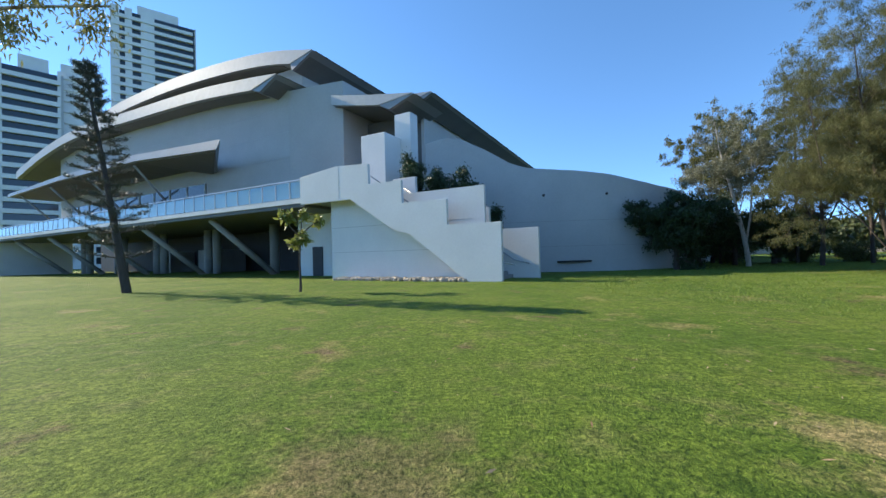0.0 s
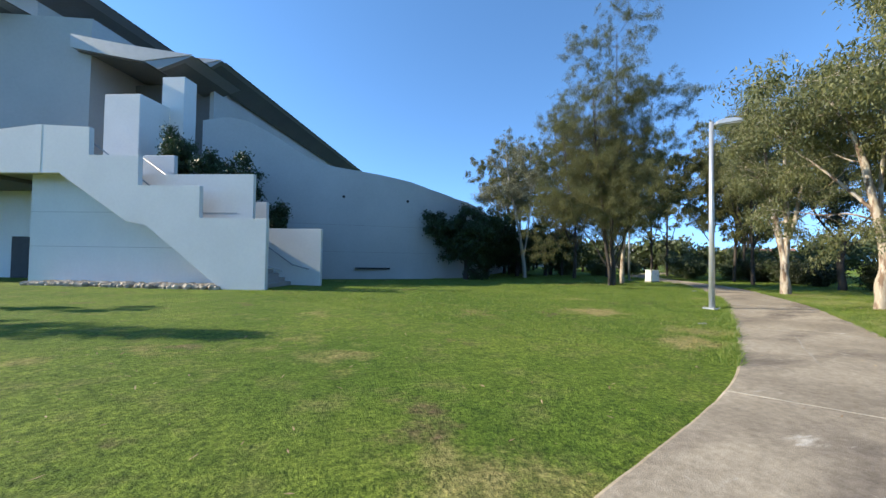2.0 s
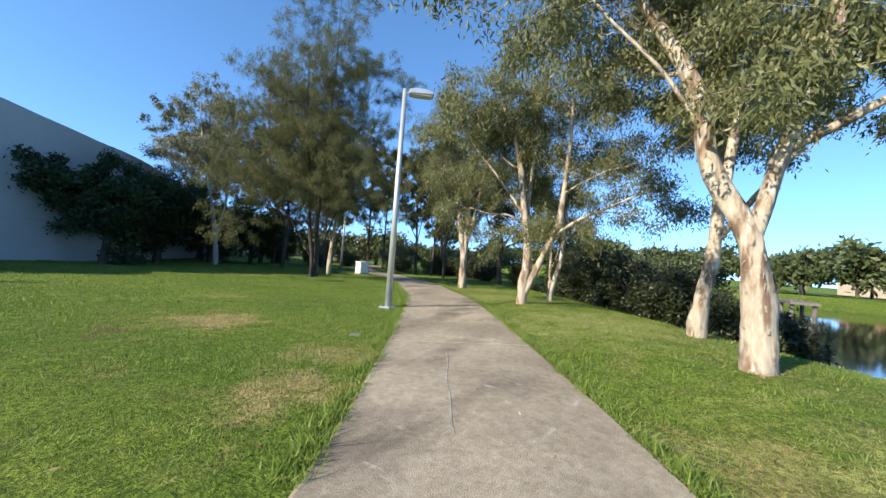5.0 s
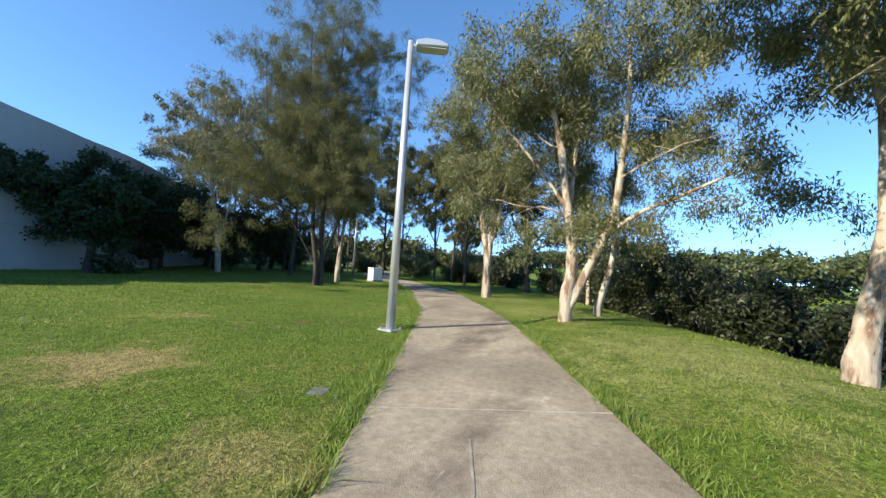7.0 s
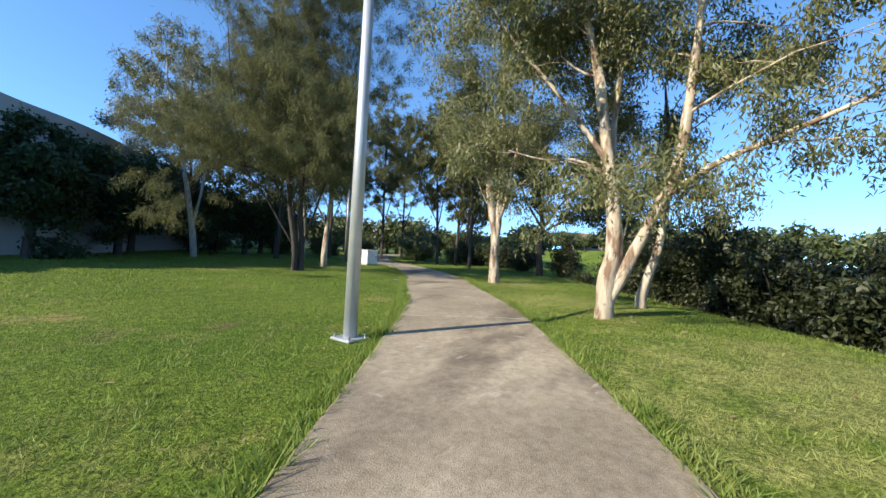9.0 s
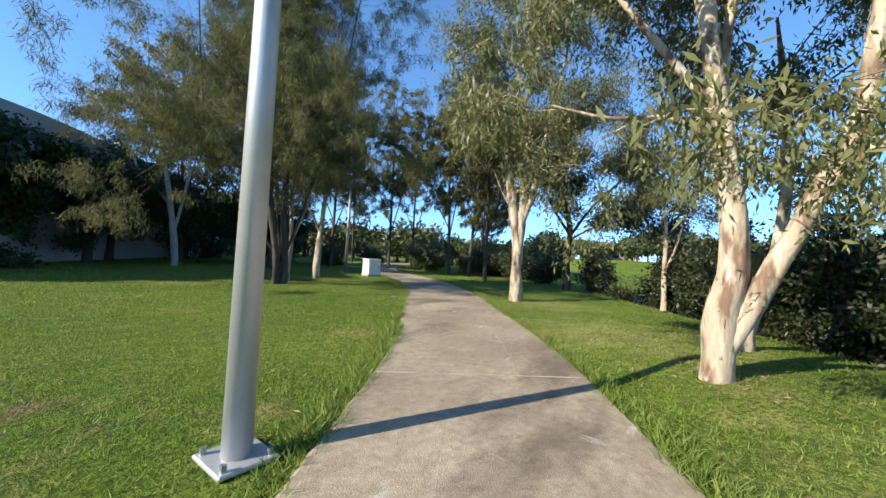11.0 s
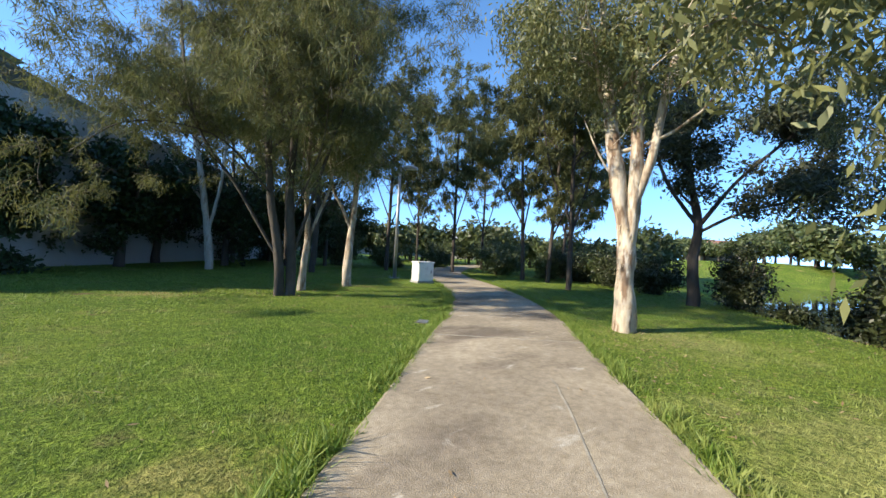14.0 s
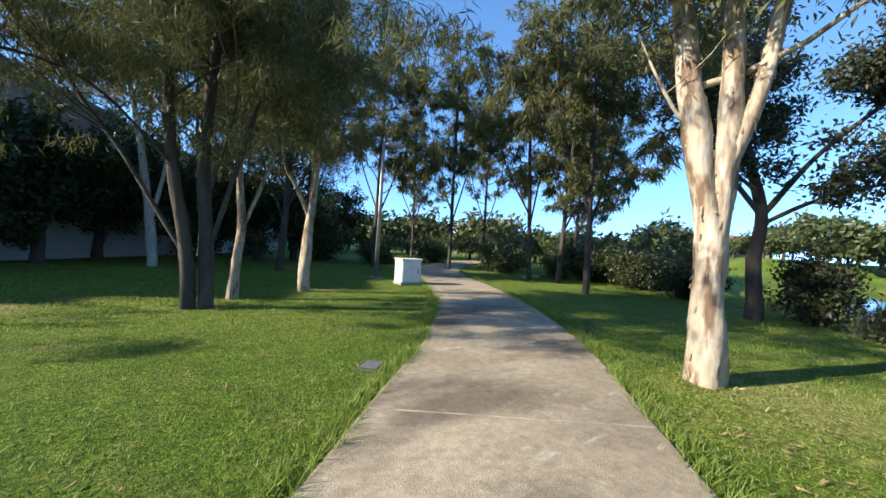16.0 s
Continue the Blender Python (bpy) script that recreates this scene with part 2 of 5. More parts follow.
M_GREYBARK = mat("grey_bark", (0.066, 0.053, 0.042), 0.9, vary=0.25, scale=5, fine=30, bump=0.9, bump_scale=18, stretch=(1, 1, 0.25), second=(0.10, 0.08, 0.065), second_scale=7, lo=0.5, hi=0.65)
M_DARKBARK = mat("dark_bark", (0.075, 0.06, 0.05), 0.9, vary=0.25, scale=5, fine=30, bump=0.8, bump_scale=18, stretch=(1, 1, 0.25))
M_PALEBARK = mat("pale_bark", (0.46, 0.42, 0.36), 0.85, vary=0.2, scale=5, fine=30, bump=0.6, bump_scale=16, stretch=(1, 1, 0.3), second=(0.2, 0.16, 0.13), second_scale=5, lo=0.55, hi=0.7)
L_PAPER = leaf_mat("paperbark_leaf", (0.10, 0.115, 0.04), (0.24, 0.245, 0.10), 0.38)
L_NEEDLE = leaf_mat("sheoak_needle", (0.088, 0.10, 0.034), (0.175, 0.175, 0.065), 0.45, 0.7)
L_FIG = leaf_mat("fig_leaf", (0.018, 0.038, 0.014), (0.04, 0.075, 0.022), 0.2)
L_GUM = leaf_mat("gum_leaf", (0.14, 0.15, 0.085), (0.28, 0.28, 0.19), 0.35)
L_DARK = leaf_mat("dark_leaf", (0.05, 0.058, 0.034), (0.10, 0.11, 0.055), 0.3)
L_HEDGE = leaf_mat("mangrove_leaf", (0.02, 0.03, 0.011), (0.048, 0.058, 0.02), 0.25)
L_FAR = leaf_mat("far_leaf", (0.05, 0.075, 0.025), (0.11, 0.13, 0.045), 0.2)
L_LIGHT = leaf_mat("young_leaf", (0.16, 0.19, 0.04), (0.30, 0.32, 0.09), 0.4)
L_PINE = leaf_mat("pine_needle", (0.03, 0.04, 0.025), (0.06, 0.065, 0.035), 0.15)


# ---- mesh helpers ----
def mesh_from(name, verts, faces, material, smooth=False):
    me = bpy.data.meshes.new(name)
    me.from_pydata([tuple(v) for v in verts], [], faces)
    me.materials.append(material)
    if smooth:
        me.polygons.foreach_set("use_smooth", [True] * len(me.polygons))
    me.update()
    return me


def quads(name, v, material):
    """A mesh of many loose quads from an array of shape (n, 4, 3)."""
    n = len(v)
    me = bpy.data.meshes.new(name)
    me.vertices.add(4 * n)
    me.vertices.foreach_set("co", np.ascontiguousarray(v, dtype=np.float32).ravel())
    me.loops.add(4 * n)
    me.loops.foreach_set("vertex_index", np.arange(4 * n, dtype=np.int32))
    me.polygons.add(n)
    me.polygons.foreach_set("loop_start", np.arange(0, 4 * n, 4, dtype=np.int32))
    me.materials.append(material)
    me.update(calc_edges=True)
    return me


def part(name, bm, material, parent, label="", smooth=False):
    """Links a bmesh as one mesh object under a thing or a part."""
    bmesh.ops.recalc_face_normals(bm, faces=bm.faces)
    me = bpy.data.meshes.new(name)
    bm.to_mesh(me)
    bm.free()
    me.materials.append(material)
    if smooth:
        me.polygons.foreach_set("use_smooth", [True] * len(me.polygons))
    ob = new(name, me)
    if parent:
        ob.parent = parent
        ob.matrix_parent_inverse = Matrix.Translation(-parent.location)
    return tagged(ob, label)


def child(name, me, parent, label=""):
    ob = new(name, me)
    ob.parent = parent
    return tagged(ob, label)


def thing(name, at, label, category, group="", kind=""):
    ob = new(name)
    ob.location = at
    bpy.context.view_layer.update()
    return tagged(ob, label, category, group, kind)


def solid(bm, ring_a, ring_b):
    """A closed prism between two like polygons."""
    a = [bm.verts.new(p) for p in ring_a]
    b = [bm.verts.new(p) for p in ring_b]
    n = len(a)
    bm.faces.new(a)
    bm.faces.new(b[::-1])
    for i in range(n):
        bm.faces.new((a[i], b[i], b[(i + 1) % n], a[(i + 1) % n]))
    return bm


def box(bm, x0, x1, y0, y1, z0, z1, place=lambda x, y, z: (x, y, z)):
    return solid(bm, [place(x, y, z0) for x, y in ((x0, y0), (x1, y0), (x1, y1), (x0, y1))], [place(x, y, z1) for x, y in ((x0, y0), (x1, y0), (x1, y1), (x0, y1))])


def soften(bm, width=0.02):
    bmesh.ops.bevel(bm, geom=list(bm.edges), offset=width, segments=1, affect="EDGES", profile=0.5)
    return bm


def tube(bm, pts, radii, sides=10):
    """A round bar through the points."""
    rings = []
    for i, p in enumerate(pts):
        p = Vector(p)
        d = (Vector(pts[min(i + 1, len(pts) - 1)]) - Vector(pts[max(i - 1, 0)])).normalized()
        s = d.cross(Vector((0.31, 0.95, 0.02)) if abs(d.z) > 0.5 else Vector((0, 0, 1))).normalized()
        q = d.cross(s)
        rings.append([bm.verts.new(p + (s * math.cos(2 * math.pi * j / sides) + q * math.sin(2 * math.pi * j / sides)) * radii[i]) for j in range(sides)])
    for a, b in zip(rings, rings[1:]):
        for j in range(sides):
            bm.faces.new((a[j], b[j], b[(j + 1) % sides], a[(j + 1) % sides]))
    bm.faces.new(rings[0])
    bm.faces.new(rings[-1][::-1])
    return bm


def spline(points, step):
    """A smooth curve through the points, resampled about every step metres."""
    pts = [Vector(p) for p in points]
    pts = [pts[0] * 2 - pts[1]] + pts + [pts[-1] * 2 - pts[-2]]
    fine = []
    for i in range(1, len(pts) - 2):
        p0, p1, p2, p3 = pts[i - 1:i + 3]
        for j in range(40):
            t = j / 40
            fine.append(0.5 * (2 * p1 + (p2 - p0) * t + (2 * p0 - 5 * p1 + 4 * p2 - p3) * t * t + (3 * p1 - p0 - 3 * p2 + p3) * t ** 3))
    fine.append(pts[-2])
    out, run = [fine[0]], 0.0
    for a, b in zip(fine, fine[1:]):
        run += (b - a).length
        if run >= step:
            out.append(b)
            run = 0.0
    return out


# ---- ground, water, path ----
SHORE, ALONG, ACROSS = Vector((15.3, -1.7)), Vector((0.807, 0.590)), Vector((0.590, -0.807))


def to_water(x, y):
    """Metres past the top of the bank, towards the water."""
    p = Vector((x, y)) - SHORE
    s = p.dot(ALONG)
    return p.dot(ACROSS) - 0.011 * max(0.0, s - 16.0) ** 2 - 0.012 * max(0.0, -12.0 - s) ** 2


def far_shore(s):
    """How far across the opposite bank lies, at s metres along."""
    return min(38.0, 31.0 - 0.3 * (s - 30.0))


def land(x, y):
    d = to_water(x, y)
    t = min(1.0, max(0.0, (d + 0.6) / 4.2))
    p = Vector((x, y)) - SHORE
    u = min(1.0, max(0.0, (p.dot(ACROSS) - far_shore(p.dot(ALONG))) / 4.0))
    drop = -1.7 * t * t * (3 - 2 * t)
    up = 2.2 * u * u * (3 - 2 * u)
    s = (Vector((x, y)) - SHORE).dot(ALONG)
    a = min(1.0, max(0.0, (d + 5.3) / 1.7))
    b = 1 - min(1.0, max(0.0, (d + 2.2) / 2.4))
    e = 1 - min(1.0, max(0.0, (s - 8.0) / 5.0))
    up += 0.17 * a * a * (3 - 2 * a) * b * b * (3 - 2 * b) * e * e * (3 - 2 * e)
    near = math.exp(-((x - 10) ** 2 + (y - 8) ** 2) / 900)
    return drop + up + 0.03 * near * noise.noise((x * 0.25, y * 0.25, 0.0)) * min(1.0, max(0.0, abs(d)))


CENTRE = spline([(-30, -10.2, 0), (-12, -4.3, 0), (0.2, -0.85, 0), (5.2, 0.83, 0), (8.84, 2.2, 0), (12.42, 4.35, 0), (15.84, 6.58, 0), (18.58, 8.5, 0), (21.64, 11.16, 0), (23.9, 13.15, 0), (26.2, 15.8, 0), (28.3, 18.9, 0), (30.4, 22.3, 0), (34.5, 27.0, 0), (43, 33, 0), (60, 40, 0)], 0.2)
CENTRE_XY = np.array([(p.x, p.y) for p in CENTRE])
HALF = 1.13


def side_of(i, off):
    a, b = CENTRE[max(i - 1, 0)], CENTRE[min(i + 1, len(CENTRE) - 1)]
    d = (b - a).normalized()
    return Vector((CENTRE[i].x - d.y * off, CENTRE[i].y + d.x * off, 0))


def build_ground():
    radii = [0.0] + [0.45 * i for i in range(1, 110)]
    while radii[-1] < 2400:
        radii.append(radii[-1] * 1.12)
    n = 240
    verts, faces = [(10, 8, land(10, 8))], []
    for r in radii[1:]:
        for j in range(n):
            x, y = 10 + r * math.cos(2 * math.pi * j / n), 8 + r * math.sin(2 * math.pi * j / n)
            verts.append((x, y, land(x, y)))
    for j in range(n):
        faces.append((0, 1 + j, 1 + (j + 1) % n))
    for i in range(len(radii) - 2):
        a = 1 + i * n
        for j in range(n):
            faces.append((a + j, a + n + j, a + n + (j + 1) % n, a + (j + 1) % n))
    return tagged(new("ground", mesh_from("ground", verts, faces, M_GROUND, True)), "mown green lawn with dry straw-coloured patches", "lawn", kind="structure")


build_ground()

wm = bpy.data.materials.new("pond_water")
wm.use_nodes = True
wb = wm.node_tree.nodes["Principled BSDF"]
wb.inputs["Base Color"].default_value = (0.045, 0.04, 0.024, 1)
wb.inputs["Roughness"].default_value = 0.06
wt = wm.node_tree.nodes.new("ShaderNodeTexNoise")
wt.inputs["Scale"].default_value = 2.2
wt.inputs["Detail"].default_value = 3
wbump = wm.node_tree.nodes.new("ShaderNodeBump")
wbump.inputs["Strength"].default_value = 0.12
wbump.inputs["Distance"].default_value = 0.05
wm.node_tree.links.new(wt.outputs["Fac"], wbump.inputs["Height"])
wm.node_tree.links.new(wbump.outputs[0], wb.inputs["Normal"])
corners = [SHORE + ALONG * s + ACROSS * d for s, d in ((-60, 1), (110, 1), (110, 75), (-60, 75))]
tagged(new("water", mesh_from("water", [(p.x, p.y, -0.62) for p in corners], [(0, 1, 2, 3)], wm)), "still brown pond water reflecting the far bank", "pond", kind="structure")

path = thing("pavement", (0, 0, 0), "worn grey concrete footpath across the lawn", "footpath", kind="structure")
bed = bmesh.new()
rows = [[bed.verts.new(side_of(i, s * (HALF - 0.015)) + Vector((0, 0, 0.012))) for s in (1, -1)] for i in range(0, len(CENTRE), 3)]
for a, b in zip(rows, rows[1:]):
    bed.faces.new((a[0], a[1], b[1], b[0]))
part("path_bed", bed, M_JOINT, path)
joint_a, joint_b = (min(range(len(CENTRE)), key=lambda i: (CENTRE[i] - Vector(q)).length) for q in ((12.5, 4.43, 0), (21.8, 11.3, 0)))
SLAB = (joint_b - joint_a) // 2
first_joint = joint_b % SLAB


def build_slab(i0, i1):
    bm = bmesh.new()
    rng = random.Random(i0)
    ids = list(range(i0, min(i1, len(CENTRE) - 1) + 1))
    top, low = [], []
    for i in ids:
        d = (CENTRE[min(i + 1, len(CENTRE) - 1)] - CENTRE[max(i - 1, 0)]).normalized()
        shift = d * (0.011 if i == ids[0] else -0.011 if i == ids[-1] else 0)
        skew = -0.14 * max(0.0, 1 - min(i - ids[0], ids[-1] - i) / 3)
        wob = [HALF + 0.012 * noise.noise((i * 0.7, s, 3)) for s in (1, -1)]
        top.append([bm.verts.new(side_of(i, o) + shift + d * (o * skew) + Vector((0, 0, z))) for o, z in ((wob[0], 0.012), (wob[0] - 0.03, 0.03), (0, 0.034), (-wob[1] + 0.03, 0.03), (-wob[1], 0.012))])
        low.append([bm.verts.new(side_of(i, o) + shift + d * (o * skew) + Vector((0, 0, -0.06))) for o in (wob[0], -wob[1])])
    for (a, b), (c, d) in zip(zip(top, top[1:]), zip(low, low[1:])):
        for j in range(4):
            bm.faces.new((a[j], a[j + 1], b[j + 1], b[j]))
        bm.faces.new((c[0], a[0], b[0], d[0]))
        bm.faces.new((a[4], c[1], d[1], b[4]))
    for t, l in ((top[0], low[0]), (top[-1], low[-1])):
        bm.faces.new((*t, l[1], l[0]))
    part("slab", bm, M_PATH, path)


# ---- trees ----
def tubes(name, lines, material, sides=7, rough=0.1, seed=0):
    """Bark: tapered tubes along the polylines, each point (x, y, z, radius)."""
    verts, faces = [], []
    for line in lines:
        pts = np.array(line, dtype=float)
        big = pts[0, 3] > 0.05
        k = sides + 9 if pts[0, 3] > 0.09 else sides + 3 if big else (sides - 2 if pts[0, 3] > 0.015 else 3)
        tang = np.gradient(pts[:, :3], axis=0)
        tang /= np.linalg.norm(tang, axis=1)[:, None] + 1e-9
        ref = np.array((0.3, 0.2, 0.93)) if abs(tang[0, 2]) < 0.7 else np.array((0.9, 0.3, 0.1))
        a = np.cross(tang, ref)
        a /= np.linalg.norm(a, axis=1)[:, None] + 1e-9
        b = np.cross(tang, a)
        base = len(verts)
        for i in range(len(pts)):
            for j in range(k):
                w = 2 * math.pi * j / k
                r = pts[i, 3] * (1 + (rough * (2 * noise.noise((pts[i, 0] * 2 + math.cos(w), pts[i, 1] * 2 + math.sin(w), pts[i, 2] * 1.6 + seed)) + 0.9 * noise.noise((3.1 * math.cos(w), 3.1 * math.sin(w), pts[i, 2] * 3.5 + seed))) if big else 0))
                verts.append(pts[i, :3] + (a[i] * math.cos(w) + b[i] * math.sin(w)) * r)
        for i in range(len(pts) - 1):
            for j in range(k):
                faces.append((base + i * k + j, base + i * k + (j + 1) % k, base + (i + 1) * k + (j + 1) % k, base + (i + 1) * k + j))
    return mesh_from(name, verts, faces, material, True)


def limb(rng, p, d, length, r0, r1, steps, wander, lift):
    """A wandering polyline from p towards d."""
    out = [(*p, r0)]
    p, d = Vector(p), Vector(d).normalized()
    for i in range(steps):
        d = (d + Vector((rng.gauss(0, wander), rng.gauss(0, wander), rng.gauss(0, wander) + lift))).normalized()
        p = p + d * (length / steps)
        out.append((*p, r0 + (r1 - r0) * (i + 1) / steps))
    return out


def grow(rng, stems, levels, start=0.35):
    """Branches on the stems, level by level. Each level: (count a metre, length, spread, lift, wander, shrink). Returns all lines and the twigs' points."""
    lines, last = list(stems), list(stems)
    for li, (rate, length, spread, lift, wander, shrink) in enumerate(levels):
        fresh = []
        for line in last:
            total = sum((Vector(a[:3]) - Vector(b[:3])).length for a, b in zip(line, line[1:]))
            for _ in range(max(1, int(total * rate + rng.random()))):
                f = start + (1 - start) * rng.random() if li == 0 else 0.2 + 0.8 * rng.random()
                x = f * (len(line) - 1)
                i = min(int(x), len(line) - 2)
                a, b = Vector(line[i][:3]), Vector(line[i + 1][:3])
                p = a.lerp(b, x - i)
                r = line[i][3] + (line[i + 1][3] - line[i][3]) * (x - i)
                d = (b - a).normalized()
                w = rng.random() * 2 * math.pi
                out = Vector((math.cos(w), math.sin(w), rng.uniform(-0.2, 0.35)))
                d = d * (1 - spread) + out * spread
                size = length * rng.uniform(0.55, 1.15) * (1.0 - 0.45 * f if li == 0 else 1.0)
                fresh.append(limb(rng, p, d, size, max(0.004, r * shrink), 0.003, 5 if li < len(levels) - 1 else 3, wander, lift))
        lines += fresh
        last = fresh
    return lines, last


def leaves(seed, twigs, count, size, width, spread, droop, name, material, longer=1.0):
    """count leaves scattered along the twigs' outer parts: slim lozenges, drooping by that much."""
    g = np.random.default_rng(seed)
    ends = np.array([[t[j][:3] for j in (-3, -2, -1)] if len(t) >= 3 else [t[0][:3]] * 2 + [t[-1][:3]] for t in twigs])
    who = g.integers(0, len(ends), count)
    f = g.random(count)[:, None] * 2
    a, b, c = ends[who, 0], ends[who, 1], ends[who, 2]
    at = np.where(f < 1, a + (b - a) * f, b + (c - b) * (f - 1)) + g.normal(0, spread, (count, 3))
    d = g.normal(0, 1, (count, 3))
    d[:, 2] -= droop
    d /= np.linalg.norm(d, axis=1)[:, None]
    s = np.cross(d, g.normal(0, 1, (count, 3)))
    s /= np.linalg.norm(s, axis=1)[:, None]
    ln = size * g.uniform(0.6, 1.3, count)[:, None]
    wd = width * g.uniform(0.7, 1.3, count)[:, None]
    v = np.stack([at, at + d * ln * 0.45 + s * wd * 0.5, at + d * ln, at + d * ln * 0.45 - s * wd * 0.5], axis=1)
    return quads(name, v, material)


def tree(name, at, label, stems, levels, leaf, bark, seed, start=0.35, extra=(), sides=7, category="tree", group="", rough=0.1, thin=0.7, flakes=0, lift=0.0):
    """A tree whose stems are lines of (x, y, z, radius) from its foot. leaf: (count, size, width, spread, droop, material)."""
    rng = random.Random(seed)
    smooth = []
    for st in stems:
        c = spline([p[:3] for p in st], 0.13 if st[0][3] > 0.12 else 0.22)
        n = len(c)
        rr = np.interp(np.linspace(0, len(st) - 1, n), range(len(st)), [p[3] for p in st])
        smooth.append([(p.x, p.y, p.z, r * thin) for p, r in zip(c, rr)])
    lines, twigs = grow(rng, smooth, levels, start)
    root = thing(name, (at[0], at[1], (lift or land(at[0], at[1])) - 0.03), label, category, group)
    child("trunk", tubes("trunk", lines, bark, sides, rough, seed), root)
    if flakes:
        g = np.random.default_rng(seed + 900)
        pool = [(st[i], st[i + 1]) for st in smooth for i in range(len(st) - 1) if st[i][3] > 0.035 and st[i][2] < 7]
        out = []
        for _ in range(flakes):
            a, b = pool[int(g.integers(len(pool)))]
            p0 = Vector(a[:3]).lerp(Vector(b[:3]), g.random())
            axis = (Vector(b[:3]) - Vector(a[:3])).normalized()
            w = g.random() * 2 * math.pi
            e = axis.orthogonal().normalized()
            nrm = e * math.cos(w) + axis.cross(e) * math.sin(w)
            tang = axis.cross(nrm)
            p0 = p0 + nrm * (a[3] * 1.02)
            hh, ww, lift = g.uniform(0.02, 0.10), g.uniform(0.005, 0.022), g.uniform(0.002, 0.02)
            up = axis * (hh * (1 if g.random() < 0.5 else -1)) + nrm * lift + tang * g.normal(0, 0.02)
            out.append([p0 - tang * ww, p0 + tang * ww, p0 + tang * ww * g.uniform(0.3, 0.9) + up, p0 - tang * ww * g.uniform(0.3, 0.9) + up])
        tagged(child("peeling_bark", quads("peeling_bark", np.array([[tuple(v) for v in q] for q in out]), M_FLAKE), root, "curled papery flakes of pale bark"), kind="stuff")
    count, size, width, spread, droop, material = leaf
    child("crown", leaves(seed, twigs, count, size, width, spread, droop, "crown", material), root)
    return root


def flare(x, y, r, pts):
    """A stem that swells at its foot."""
    return [(x, y, 0.0, r * 1.55), (x, y, 0.12, r * 1.28), (x, y, 0.35, r * 1.07)] + pts


PAPER_LEVELS = [(1.7, 2.7, 0.68, 0.03, 0.22, 0.36), (2.2, 1.25, 0.62, -0.03, 0.25, 0.5), (3.0, 0.6, 0.6, -0.2, 0.25, 0.6)]


def paperbark(at, label, stems, seed, count, start=0.4, levels=PAPER_LEVELS, size=0.12, thin=0.72, scale=1.0):
    stems = [[(x * scale, y * scale, z * scale, r * scale * 0.86) for x, y, z, r in st] for st in stems]
    return tree("paperbark_tree", at, label, stems, levels, (int(count * 1.65), size * 0.92, 0.029, 0.14, 1.4, L_PAPER), M_PAPERBARK, seed, start, group="paperbark trees by the path", rough=0.15, thin=thin, flakes=int(count / 80))


paperbark((13.72, 0.86), "large paperbark tree with peeling cream bark and forked trunk", [
    flare(0, 0, 0.25, [(0, 0.05, 1.2, 0.24), (0.02, 0.2, 2.1, 0.24), (0.03, 0.7, 3.1, 0.17), (0.03, 1.0, 4.5, 0.14), (-0.1, 2.0, 6.6, 0.10), (-0.2, 2.3, 8.6, 0.05)]),
    [(0.02, 0.15, 1.9, 0.19), (0, -0.2, 3.4, 0.17), (-0.1, -0.6, 4.7, 0.14), (-0.15, -0.9, 7.4, 0.1), (-0.2, -1.1, 9.6, 0.04)],
    [(0, -0.2, 3.3, 0.11), (-0.2, -1.1, 3.8, 0.10), (-0.35, -1.9, 4.3, 0.085), (-0.6, -3.0, 4.9, 0.06), (-0.8, -4.2, 5.9, 0.03)],
    [(0.02, 0.5, 2.8, 0.12), (0.3, 0.3, 4.2, 0.11), (0.2, -0.1, 6.0, 0.09), (0.2, 0.1, 9.2, 0.04)],
    [(0.03, 0.8, 3.6, 0.07), (-0.3, 1.4, 4.6, 0.055), (-0.7, 2.3, 5.6, 0.04), (-1.0, 3.0, 6.6, 0.02)]], 11, 44000, scale=0.86)
paperbark((16.75, 1.36), "leaning paperbark tree with pale trunk at the bank", [
    flare(0, 0, 0.2, [(0, -0.1, 1.0, 0.19), (0, -0.25, 2.2, 0.17), (0.2, -0.3, 4.0, 0.13), (0.5, -0.1, 6.0, 0.09), (0.6, 0.1, 8.0, 0.04)]),
    [(0, -0.25, 2.2, 0.12), (0.3, -1.2, 3.6, 0.1), (0.7, -2.2, 5.2, 0.06), (0.9, -2.6, 7.0, 0.03)]], 12, 36000, scale=0.88)
